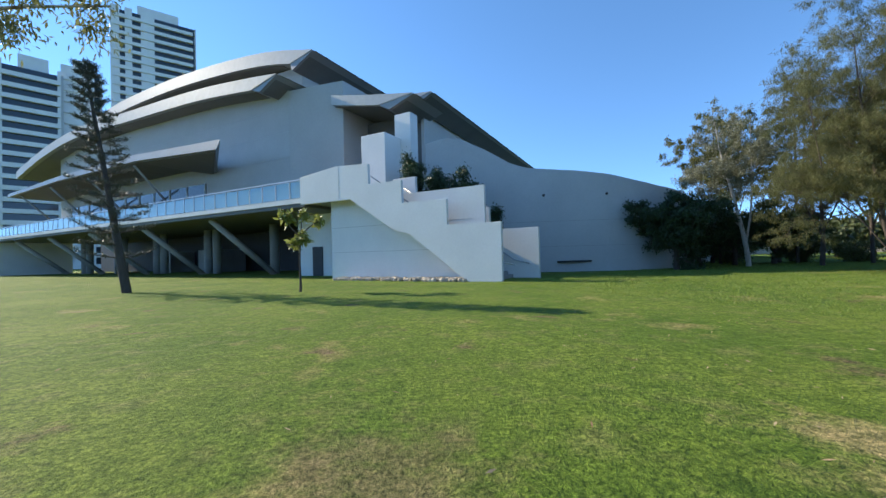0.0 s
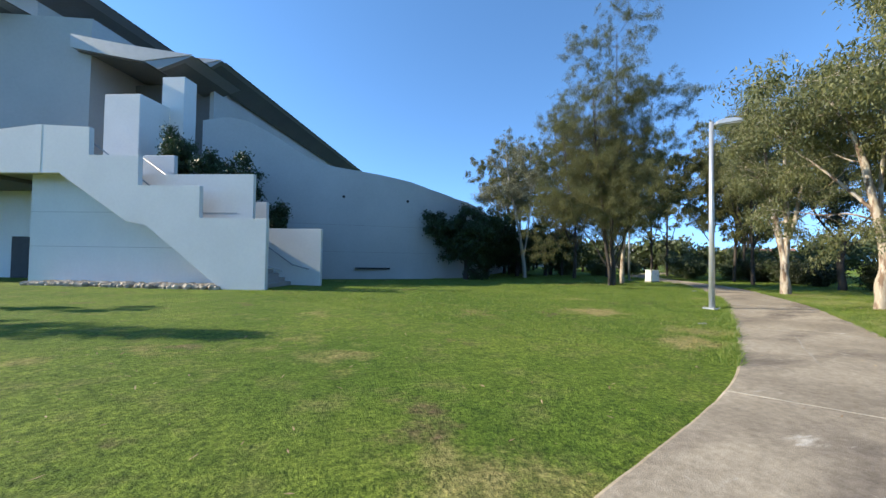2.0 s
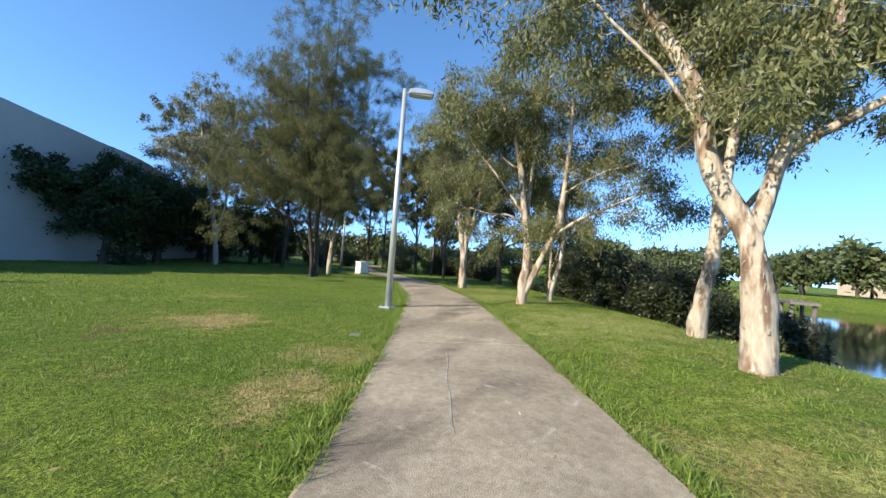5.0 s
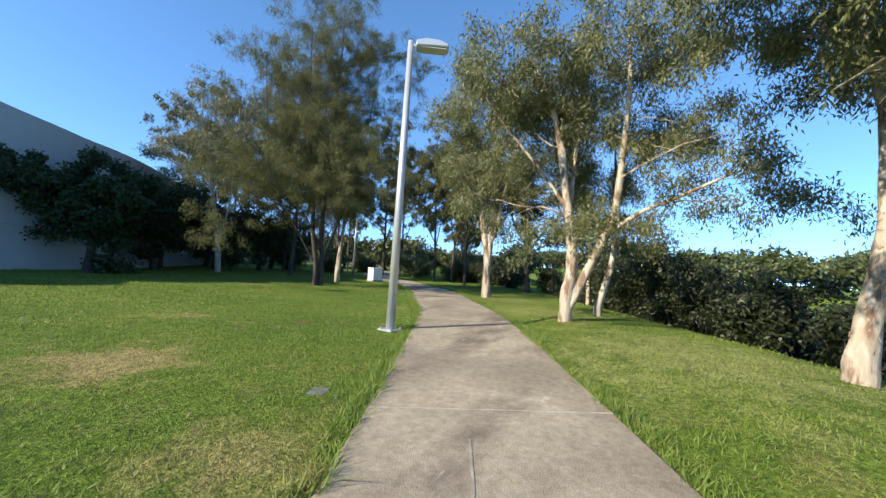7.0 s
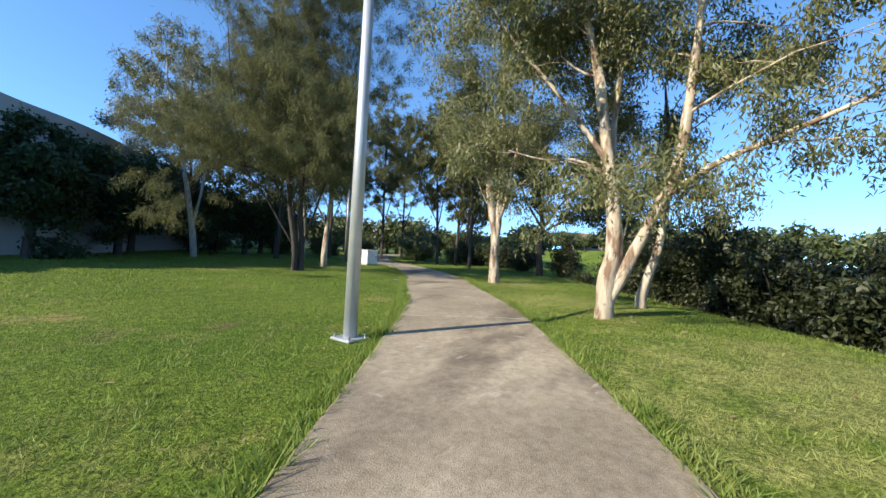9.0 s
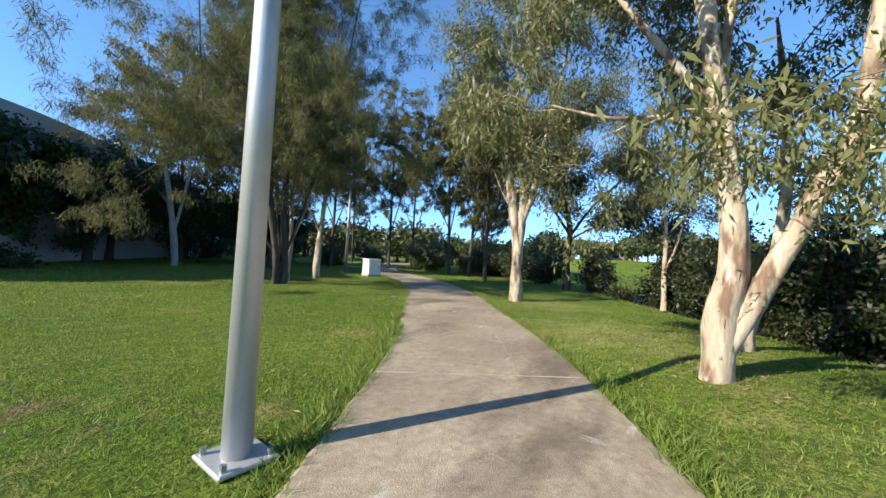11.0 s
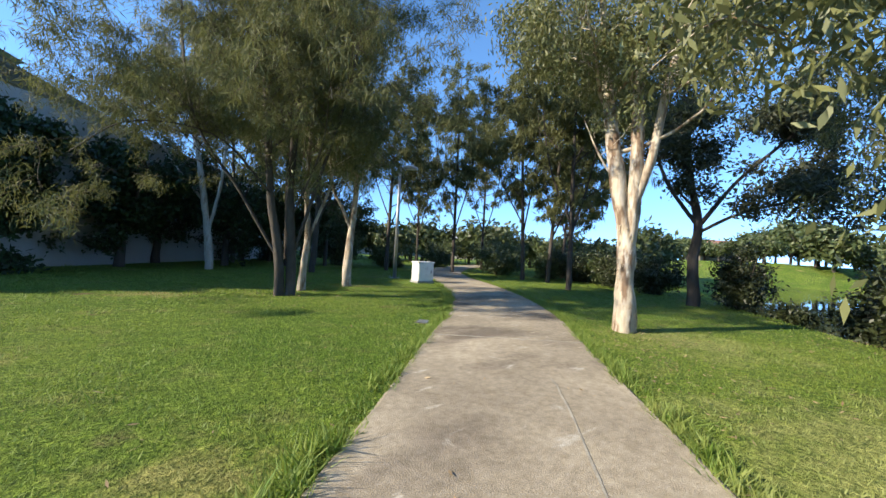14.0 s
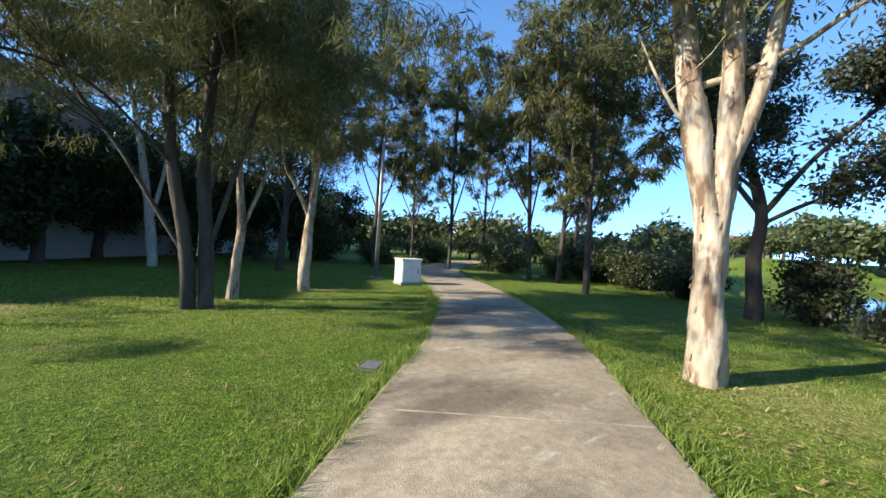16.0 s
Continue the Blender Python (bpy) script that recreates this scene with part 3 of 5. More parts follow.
paperbark((18.83, 5.72), "paperbark tree with two leaning pale trunks from one base", [
    flare(0, 0, 0.2, [(0.0, 0.0, 0.8, 0.19), (0.02, -0.1, 1.55, 0.16), (0, 0.1, 3.1, 0.13), (-0.1, 0.5, 5.5, 0.09), (-0.3, 1.3, 7.6, 0.04)]),
    [(0.0, -0.05, 0.3, 0.17), (0.05, -0.35, 1.1, 0.17), (0.1, -0.75, 2.1, 0.16), (0.12, -1.05, 2.8, 0.13), (0.1, -1.2, 4.2, 0.1), (0.1, -1.3, 6.4, 0.07), (0.1, -1.2, 8.4, 0.03)],
    [(0.1, -0.9, 2.4, 0.1), (0.2, -1.7, 3.0, 0.09), (0.2, -2.8, 3.5, 0.07), (0, -3.7, 3.9, 0.03)],
    [(-0.02, 0.1, 3.1, 0.1), (-0.4, 1.0, 4.4, 0.06), (-0.9, 1.9, 5.6, 0.045), (-1.3, 2.6, 6.8, 0.02)],
    [(-0.02, 0.05, 2.8, 0.055), (-0.3, 0.6, 3.1, 0.05), (-0.6, 1.2, 3.1, 0.04), (-0.9, 1.9, 3.3, 0.02)],
    [(0.0, -0.05, 1.6, 0.1), (0.3, 0.1, 3.6, 0.1), (0.3, 0.0, 5.8, 0.07), (0.5, 0.2, 8.0, 0.03)]], 13, 46000, scale=0.88)
paperbark((21.0, 5.45), "slender leaning paperbark tree beside the bank", [
    flare(0, 0, 0.13, [(0.0, -0.15, 0.9, 0.12), (0.02, -0.35, 1.8, 0.11), (0.1, -0.4, 3.4, 0.08), (0.3, -0.2, 5.6, 0.03)])], 14, 9000, scale=0.9)
paperbark((24.4, 10.74), "upright paperbark tree with bright cream trunk at the path", [
    flare(0, 0, 0.2, [(0, 0.03, 0.9, 0.2), (-0.01, 0.04, 1.6, 0.2), (-0.06, 0.18, 2.5, 0.12), (-0.12, 0.4, 4.0, 0.09), (-0.25, 0.6, 6.2, 0.06), (-0.3, 0.8, 8.4, 0.03)]),
    [(0, 0.0, 1.5, 0.17), (0.02, -0.06, 2.6, 0.17), (0.0, -0.03, 4.6, 0.12), (-0.05, 0.0, 7.0, 0.07), (0, 0.2, 9.2, 0.03)],
    [(0.02, -0.08, 2.4, 0.12), (0.08, -0.3, 3.2, 0.11), (0.12, -0.5, 4.5, 0.09), (0.3, -0.9, 6.6, 0.06), (0.4, -1.1, 8.6, 0.03)],
    [(-0.08, 0.22, 2.7, 0.035), (-0.22, 0.5, 3.2, 0.03), (-0.4, 0.85, 4.1, 0.015)],
    [(0.1, -0.45, 4.2, 0.045), (0.3, -1.3, 4.7, 0.035), (0.5, -2.1, 5.6, 0.015)]], 15, 44000, 0.42, thin=0.76)
paperbark((27.8, 7.3), "thin pale paperbark tree in front of mangroves", [
    flare(0, 0, 0.1, [(0, 0.03, 1.2, 0.1), (0, 0.05, 2.6, 0.08), (0, 0.2, 3.6, 0.06), (-0.05, 0.6, 4.9, 0.03)]),
    [(0.0, 0.04, 1.3, 0.06), (0, -0.25, 2.1, 0.055), (0, -0.6, 3.8, 0.04), (0, -0.9, 5.0, 0.02)]], 16, 9000)
paperbark((21.25, 17.9), "slim grey-white paperbark tree in the shade", [
    flare(0, 0, 0.11, [(0.05, 0, 0.9, 0.1), (0.1, 0, 1.5, 0.1), (0.0, 0, 2.8, 0.07), (0.02, 0, 4.2, 0.06), (0, 0.2, 6.5, 0.03)]),
    [(0.1, 0, 1.4, 0.07), (0.4, -0.1, 2.3, 0.06), (0.6, -0.2, 3.1, 0.05), (0.8, -0.2, 5.0, 0.03)]], 17, 9000)
paperbark((22.92, 18.62), "paperbark tree with forked grey-white trunk in the shade", [
    flare(0, 0, 0.15, [(0.03, 0, 1.0, 0.14), (0.08, 0, 1.9, 0.12), (0.15, -0.05, 3.0, 0.09), (0.2, -0.1, 4.6, 0.07), (0.2, 0, 7.2, 0.03)]),
    [(0.06, 0, 1.8, 0.09), (-0.25, 0.1, 2.5, 0.07), (-0.55, 0.2, 3.2, 0.06), (-0.7, 0.3, 5.4, 0.03)]], 18, 12000)
paperbark((-9.0, 2.4), "paperbark tree with a low spreading branch over the lawn", [
    flare(0, 0, 0.2, [(0, 0, 1.5, 0.18), (-0.3, 0.1, 3.4, 0.14), (-0.6, 0.0, 5.5, 0.09), (-0.7, 0.0, 7.5, 0.04)]),
    [(0, 0, 2.2, 0.1), (1.6, 0.6, 3.8, 0.07), (3.2, 1.2, 4.6, 0.045), (4.6, 1.8, 5.0, 0.02)]], 19, 3400, levels=[(1.2, 0.9, 0.6, 0.03, 0.22, 0.4), (2.2, 0.5, 0.6, -0.02, 0.25, 0.5), (3.0, 0.35, 0.6, -0.2, 0.25, 0.6)], start=0.6)

SHEOAK_LEVELS = [(2.1, 3.2, 0.6, 0.07, 0.14, 0.36), (2.2, 1.6, 0.5, 0.03, 0.18, 0.5), (2.6, 0.8, 0.45, -0.08, 0.2, 0.6)]


def sheoak(at, label, stems, seed, count, levels=SHEOAK_LEVELS, start=0.2, width=0.0135, size=0.18, bark=None, thin=0.62):
    stems = [[(x, y, z, r * 0.74) for x, y, z, r in st] for st in stems]
    return tree("sheoak_tree", at, label, stems, levels, (count, size, width, 0.085, 1.3, L_NEEDLE), bark or M_GREYBARK, seed, start, group="she-oak trees", thin=thin)


sheoak((20.55, 17.08), "tall she-oak with clustered grey trunks and drooping needle foliage", [
    flare(-0.14, 0.02, 0.17, [(-0.2, 0, 1.0, 0.16), (-0.45, 0.05, 2.5, 0.13), (-0.6, 0.1, 4.4, 0.10), (-0.9, 0.3, 7.5, 0.07), (-1.0, 0.5, 11.5, 0.03)]),
    flare(0.12, 0, 0.18, [(0.1, 0, 1.0, 0.17), (0.0, 0.05, 3.0, 0.14), (0.2, 0.1, 6.0, 0.10), (0.3, 0, 10.0, 0.06), (0.2, -0.1, 14.9, 0.02)]),
    [(0.1, 0, 0.9, 0.10), (0.5, -0.4, 2.8, 0.085), (1.0, -0.9, 5.5, 0.06), (1.5, -1.4, 10.5, 0.03)],
    [(-0.2, 0, 0.9, 0.09), (-1.0, 0.4, 2.4, 0.075), (-2.0, 1.0, 4.4, 0.06), (-2.4, 1.4, 9.0, 0.03)],
    [(0, 0.1, 0.9, 0.08), (0.2, 0.9, 3.0, 0.07), (0.4, 1.6, 7.0, 0.05), (0.5, 1.9, 12.5, 0.02)],
    [(-0.45, 0, 2.4, 0.06), (-1.6, -0.2, 3.4, 0.05), (-3.0, -0.1, 3.4, 0.035), (-3.9, 0.1, 2.6, 0.015)],
    [(0.1, 0, 2.0, 0.06), (0.2, -1.2, 3.4, 0.05), (-0.2, -2.4, 4.2, 0.03), (-0.4, -3.0, 3.8, 0.015)]], 21, 235000, start=0.26)
sheoak((24.2, 24.5), "she-oak with dark trunk behind the lawn", [
    flare(0, 0, 0.2, [(0.1, 0, 2.0, 0.17), (0.2, 0.2, 5.0, 0.12), (0.0, 0.3, 9.0, 0.07), (0.1, 0.2, 13.5, 0.02)]),
    [(0.1, 0, 1.8, 0.1), (-0.8, 0.3, 4.4, 0.08), (-1.4, 0.6, 8.5, 0.05), (-1.6, 0.6, 12.0, 0.02)],
    [(0.1, 0, 2.2, 0.1), (1.0, -0.4, 5.0, 0.07), (1.6, -0.6, 10.0, 0.02)]], 22, 40000, width=0.026, size=0.24)

DARK_SPOTS = [(29.2, 26.2, 11.5, 23), (33.4, 25.2, 12.5, 24), (33.6, 20.0, 11.5, 25), (33.8, 18.6, 11.0, 26), (31.2, 15.9, 10.5, 27), (39.5, 28.5, 12, 28), (27.0, 29.5, 12.5, 29), (39.0, 21.0, 11, 30), (22.5, 31.5, 12.5, 31), (36.5, 33.0, 12.0, 32), (25.0, 33.5, 12.5, 33)]
for dx, dy, dh, ds in DARK_SPOTS:
    rd = random.Random(ds)
    lean = (rd.uniform(-0.6, 0.6), rd.uniform(-0.6, 0.6))
    sheoak((dx, dy), "dark-trunked she-oak with open grey-green crown", [
        flare(0, 0, 0.16, [(lean[0] * 0.2, lean[1] * 0.2, dh * 0.22, 0.15), (lean[0] * 0.6, lean[1] * 0.6, dh * 0.55, 0.09), (lean[0], lean[1], dh, 0.02)]),
        [(lean[0] * 0.2, lean[1] * 0.2, dh * 0.2, 0.1), (lean[0] + 0.8, lean[1] - 0.5, dh * 0.5, 0.07), (lean[0] + 1.3, lean[1] - 0.8, dh * 0.9, 0.02)],
        [(lean[0] * 0.25, lean[1] * 0.2, dh * 0.25, 0.09), (lean[0] - 1.0, lean[1] + 0.4, dh * 0.48, 0.06), (lean[0] - 1.5, lean[1] + 0.7, dh * 0.8, 0.02)]], ds, 15000, [(1.5, 2.7, 0.65, 0.05, 0.16, 0.4), (2.0, 1.2, 0.55, 0.0, 0.2, 0.5), (2.0, 0.7, 0.5, -0.05, 0.2, 0.6)], 0.3, 0.05, 0.32, M_DARKBARK)

GUM_LEVELS = [(1.6, 2.0, 0.6, 0.06, 0.2, 0.42), (2.2, 1.0, 0.6, 0.0, 0.25, 0.5), (3.0, 0.5, 0.6, -0.05, 0.25, 0.6)]
tree("gum_tree", (20.4, 25.7), "grey-leaved gum tree with several thin pale stems", [
    flare(0, 0, 0.15, [(-0.2, 0.1, 2.2, 0.13), (-0.6, 0.4, 5.0, 0.09), (-1.2, 0.6, 8.0, 0.05), (-1.4, 0.8, 10.4, 0.02)]),
    [(-0.1, 0.05, 1.5, 0.1), (0.3, 0, 4.0, 0.08), (0.3, -0.2, 7.0, 0.05), (0.3, -0.2, 10.0, 0.02)],
    [(-0.3, 0.2, 2.8, 0.08), (-1.4, 0.9, 4.4, 0.06), (-2.4, 1.3, 6.6, 0.03)]], GUM_LEVELS, (20000, 0.15, 0.05, 0.16, 0.3, L_GUM), M_PALEBARK, 41, 0.45)
tree("bank_tree", (31.1, 11.55), "dark-trunked spreading tree on the bank", [
    flare(0, 0, 0.2, [(-0.05, 0.05, 1.5, 0.19), (0.1, 0, 2.6, 0.17), (0.6, 0.5, 4.6, 0.1), (0.9, 0.9, 8.0, 0.03)]),
    [(0.1, 0, 2.5, 0.12), (0.6, -0.9, 4.0, 0.09), (1.2, -2.2, 5.6, 0.06), (1.4, -2.8, 7.6, 0.02)],
    [(0.05, 0, 2.3, 0.09), (0.3, -1.0, 2.9, 0.07), (0.6, -2.4, 3.3, 0.05), (0.8, -3.4, 3.4, 0.02)],
    [(0.1, 0, 2.5, 0.11), (-0.4, 0.9, 4.2, 0.08), (-0.8, 1.6, 7.0, 0.03)]], GUM_LEVELS, (40000, 0.16, 0.06, 0.18, 0.3, L_DARK), M_DARKBARK, 42, 0.4, thin=0.6)

FIG_LEVELS = [(3.0, 1.6, 0.75, 0.03, 0.2, 0.45), (3.2, 0.8, 0.65, 0.0, 0.25, 0.5), (3.5, 0.45, 0.6, 0.0, 0.25, 0.6)]


def fig(at, label, h, seed, count):
    return tree("fig_tree", at, label, [
        flare(0, 0, 0.17, [(0.03, 0, 0.9, 0.15), (0.0, 0, 1.5, 0.14), (-0.2, 0.1, h * 0.6, 0.09), (-0.3, 0.1, h * 0.85, 0.03)]),
        [(0, 0, 1.3, 0.1), (-1.0, 0.3, h * 0.48, 0.08), (-1.8, 0.3, h * 0.7, 0.03)],
        [(0, 0, 1.3, 0.1), (1.0, -0.3, h * 0.45, 0.08), (1.9, -0.5, h * 0.62, 0.03)],
        [(0, 0, 1.4, 0.09), (0.4, -1.0, h * 0.5, 0.07), (0.7, -1.5, h * 0.75, 0.03)]], FIG_LEVELS, (count, 0.17, 0.09, 0.14, 0.3, L_FIG), M_DARKBARK, seed, 0.1, group="fig trees by the wall")


fig((14.4, 23.7), "dense dark green fig tree in the shade of the wall", 5.2, 51, 32000)
fig((17.6, 26.6), "second dense dark fig tree behind the first", 5.4, 52, 20000)
for sx, sy, sh, ss in ((18.9, 29.5, 6, 53), (21.5, 28.5, 6, 54), (24.5, 28.6, 5, 55), (27.0, 31.2, 5.5, 56), (23.5, 34.0, 6, 57), (30.0, 33.5, 5, 58)):
    fig((sx, sy), "dark shaded shrubby tree beside the wall", sh, ss, 9000)

# Young tree and pine on the front lawn
tree("frangipani_tree", (-5.9, 14.05), "small young tree with sparse yellow-green leaves on the lawn", [
    [(0, 0, 0, 0.09), (0.02, 0, 0.3, 0.055), (0.0, 0, 1.3, 0.05), (0.05, 0, 2.3, 0.045)],
    [(0.05, 0, 2.2, 0.04), (-0.3, -0.1, 2.6, 0.035), (-0.55, -0.1, 2.9, 0.02)],
    [(0.05, 0, 2.25, 0.04), (0.35, 0.1, 2.6, 0.035), (0.8, 0.2, 2.9, 0.02)],
    [(0.05, 0, 2.2, 0.04), (0.1, 0.0, 2.8, 0.03), (0.05, 0.1, 3.3, 0.02)]], [(2.2, 0.5, 0.6, 0.1, 0.2, 0.6), (4, 0.25, 0.6, 0, 0.2, 0.6)], (620, 0.24, 0.10, 0.07, 0.5, L_LIGHT), M_GREYBARK, 61, 0.75)


def norfolk_pine(at, label, h, lean, seed):
    rng = random.Random(seed)
    root = thing("norfolk_pine", (*at, -0.03), label, "tree")
    trunk = [(lean[0] * f, lean[1] * f, h * f, 0.17 * (1 - f) ** 0.8 + 0.012) for f in np.linspace(0, 1, 24)]
    lines, twigs = [trunk], []
    z = 1.6
    while z < h - 0.2:
        f = z / h
        reach = 2.0 * (1 - f) ** 0.75 * (0.75 + 0.25 * rng.random()) + 0.25
        turn = rng.random() * 6.28
        for j in range(5 if z > 2.4 else 3):
            w = turn + 2 * math.pi * j / 5 + rng.uniform(-0.15, 0.15)
            line = limb(rng, (lean[0] * f, lean[1] * f, z), (math.cos(w), math.sin(w), 0.05), reach * rng.uniform(0.75, 1.1), 0.028 * (1 - f) + 0.008, 0.005, 7, 0.05, 0.035)
            lines.append(line)
            for a, b in zip(line[2:], line[3:]):
                d = Vector(b[:3]) - Vector(a[:3])
                for s in (-1, 1):
                    side = Vector((-d.y, d.x, 0)).normalized() * s
                    tw = limb(rng, a[:3], side * 0.6 + d.normalized() * 0.7 + Vector((0, 0, 0.25)), 0.3 * (1.1 - 0.5 * f), 0.006, 0.003, 2, 0.08, 0.05)
                    lines.append(tw)
                    twigs.append(tw)
        z += 0.34 + 0.28 * (1 - f)
    child("trunk", tubes("trunk", lines, M_DARKBARK, 7, 0.08, seed), root)
    child("crown", leaves(seed, twigs, 27000, 0.12, 0.022, 0.03, -0.2, "crown", L_PINE), root)
    return root


norfolk_pine((-14.5, 15.75), "leaning Norfolk pine with tiers of dark needle branches", 10.3, (-1.0, -0.9), 62)


def bush(at, label, w, h, seed, count, leaf=None, size=0.13, name="mangrove_bush", group="bushes along the bank", category="bush", lift=0.0):
    rng = random.Random(seed)
    stems = []
    for i in range(7):
        a = 2 * math.pi * i / 7 + rng.uniform(-0.3, 0.3)
        r = w * 0.5 * rng.uniform(0.45, 0.85)
        stems.append([(0.1 * math.cos(a), 0.1 * math.sin(a), -0.1, 0.05), (r * 0.5 * math.cos(a), r * 0.5 * math.sin(a), h * 0.4, 0.035), (r * math.cos(a), r * math.sin(a), h * rng.uniform(0.5, 0.85), 0.012)])
    stems.append([(0, 0, -0.1, 0.06), (rng.uniform(-0.2, 0.2), 0.1, h * 0.5, 0.04), (rng.uniform(-0.3, 0.3), 0, h * 0.92, 0.012)])
    return tree(name, at, label, stems, [(3.2, w * 0.24, 0.7, 0.0, 0.2, 0.5), (4.0, w * 0.13, 0.7, 0.0, 0.25, 0.5)], (count, size, size * 0.42, 0.16, 0.2, leaf or L_HEDGE), M_DARKBARK, seed, 0.1, category=category, group=group, lift=lift)


HEDGE = [(3.4, 0.9, 1.8, 1.3), (5.2, 1.0, 2.2, 1.7), (7.2, 0.8, 2.8, 2.4), (8.9, 0.8, 3.0, 2.7), (10.6, 0.6, 3.1, 2.9), (12.4, 0.7, 3.1, 2.9), (14.2, 0.8, 3.0, 2.8), (16.0, 0.9, 2.8, 2.6), (17.6, 1.5, 2.6, 2.3), (8.6, 3.0, 3.4, 2.6), (11.6, 3.0, 3.4, 2.8), (14.6, 3.0, 3.2, 2.6), (20.9, 0.1, 2.3, 2.3), (19.0, 0.4, 0.9, 0.5), (24.5, -1.2, 2.6, 1.6), (27.0, -2.2, 3.0, 1.8), (29.5, -3.8, 3.0, 1.8)]
for i, (hs, hd, hw, hh) in enumerate(HEDGE):
    q = SHORE + ALONG * hs + ACROSS * hd
    bush((q.x, q.y), "dense dark green mangrove bush on the bank", hw, hh, 71 + i, int(1500 * hw * hh) + 600)
for hx, hy, hw, hh, hs in ((31.5, 29.5, 3.4, 1.8, 91), (28.6, 31.0, 4.0, 2.2, 92), (36.8, 31.0, 4.0, 2.0, 93), (35.6, 23.4, 3.6, 1.8, 94), (38.0, 25.0, 4.0, 2.0, 95), (36.8, 20.4, 3.6, 1.8, 96), (37.0, 17.2, 3.8, 1.8, 97), (41.0, 27.5, 4.4, 2.2, 98), (41.0, 22.0, 4.4, 2.1, 99), (41.0, 17.5, 4.4, 2.0, 105), (25.5, 35.0, 4.4, 2.4, 106), (44.0, 31.0, 5.0, 3.4, 107)):
    bush((hx, hy), "clipped green shrub behind the path", hw, hh, hs, 6000, L_FAR, 0.16, "shrub", "shrubs behind the path")


# ---- the hall and its staircase: u along the front, v into the building ----
ORIGIN, AU, AV = Vector((2.54, 17.0, 0)), Vector((-0.8995, 0.437, 0)), Vector((0.437, 0.8995, 0))


def at_hall(u, v, z):
    return ORIGIN + AU * (u * 1.02) + AV * v + Vector((0, 0, z * 1.025))


def hbox(u0, u1, v0, v1, z0, z1):
    return box(bmesh.new(), u0, u1, v0, v1, z0, z1, at_hall)


def hprism(profile, v0, v1):
    """A prism with its outline given in (u, z), from depth v0 to v1."""
    return solid(bmesh.new(), [at_hall(u, v0, z) for u, z in profile], [at_hall(u, v1, z) for u, z in profile])


def arch(points, n=18):
    return [(p.x, p.y) for p in spline([(u, z, 0) for u, z in points], 1.6)]


stair = thing("staircase", at_hall(0, 0, 0), "white rendered outdoor staircase with stepped parapet walls", "staircase")
part("parapet", soften(hprism([(0.03, -0.1), (1.72, -0.1), (5.1, 2.52), (5.9, 2.6), (9.0, 4.62), (13.0, 4.62), (13.0, 6.3), (10.0, 6.62), (7.7, 6.48), (7.7, 5.32), (5.5, 5.32), (5.5, 4.08), (2.84, 4.08), (2.84, 2.78), (0.03, 2.78)], 0, 0.22), 0.015), M_RENDER, stair)
part("inner_parapet", soften(hprism([(-1.0, -0.1), (8.0, -0.1), (8.0, 6.1), (6.38, 6.1), (6.38, 5.0), (4.18, 5.0), (4.18, 3.86), (1.68, 3.86), (1.68, 2.62), (-1.0, 2.62)], 2.95, 3.17), 0.015), M_RENDER, stair)
part("landing", hbox(7.9, 13.0, 0.22, 4.4, 4.75, 5.15), M_CONCRETE, stair)
part("soffit", hprism([(1.9, -0.05), (5.2, 2.5), (5.9, 2.58), (9.0, 4.6), (9.0, 4.75), (5.6, 2.85), (2.2, 0.2)], 0.22, 2.94), M_RENDER, stair)
for i in range(27):
    part("step", hbox(0.4 + i * 0.29, 0.72 + i * 0.29, 0.23, 2.94, 0.18 * i, 0.18 * (i + 1)), M_CONCRETE, stair)
for v in (0.3, 2.85):
    rail = bmesh.new()
    tube(rail, [at_hall(-0.5, v, 0.75), at_hall(0.3, v, 0.95), at_hall(2.3, v, 2.3), at_hall(4.6, v, 3.7), at_hall(7.9, v, 5.95)], [0.03] * 5, 8)
    part("handrail", rail, M_RAIL, stair, "thin grey metal handrail", True)
part("under_wall", hbox(1.2, 11.4, 1.0, 1.2, -0.1, 4.75), M_RENDER, stair)
for i in range(3):
    part("wall_joint", hbox(1.9 + 0 * i, 11.38, 0.992, 1.0, 1.6 + i * 1.5, 1.62 + i * 1.5) if i < 2 else hbox(9.82, 9.84, -0.006, 0.0, 4.65, 6.6), M_CLAD, stair)

hall = thing("convention_hall", at_hall(40, 10, 0), "large white hall with overlapping curved grey roofs", "building")
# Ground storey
# Concrete slab in the soffit tone: its underside's shade is coloured in.
part("floor_slab", hbox(13.0, 72, 0.4, 14, 4.55, 5.0), M_SOFFITSHADE, hall)
part("slab_edge", hbox(13.0, 72, 0.3, 0.4, 4.8, 5.1), M_RENDER, hall)
# Back wall near black: the open storey's shade put into its colour.
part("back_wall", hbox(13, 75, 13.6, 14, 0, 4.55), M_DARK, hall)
part("side_wall", hbox(11.0, 17.6, 4.0, 4.25, 0, 4.55), M_RENDER, hall)
part("end_wall", hbox(17.4, 17.6, 4.25, 13.6, 0, 4.55), M_CLAD, hall)
part("door", hbox(15.1, 16.1, 3.94, 3.998, 0, 2.15), M_DARK, hall, "plain black door")
for u in (19.5, 24.5, 33.2, 34.7, 43.2, 44.7, 52.5, 54.0, 62, 63.5):
    col = bmesh.new()
    tube(col, [at_hall(u, 7.4, 0), at_hall(u, 7.4, 4.56)], [0.42, 0.42], 16)
    part("column", col, M_CONCRETE, hall, smooth=True)
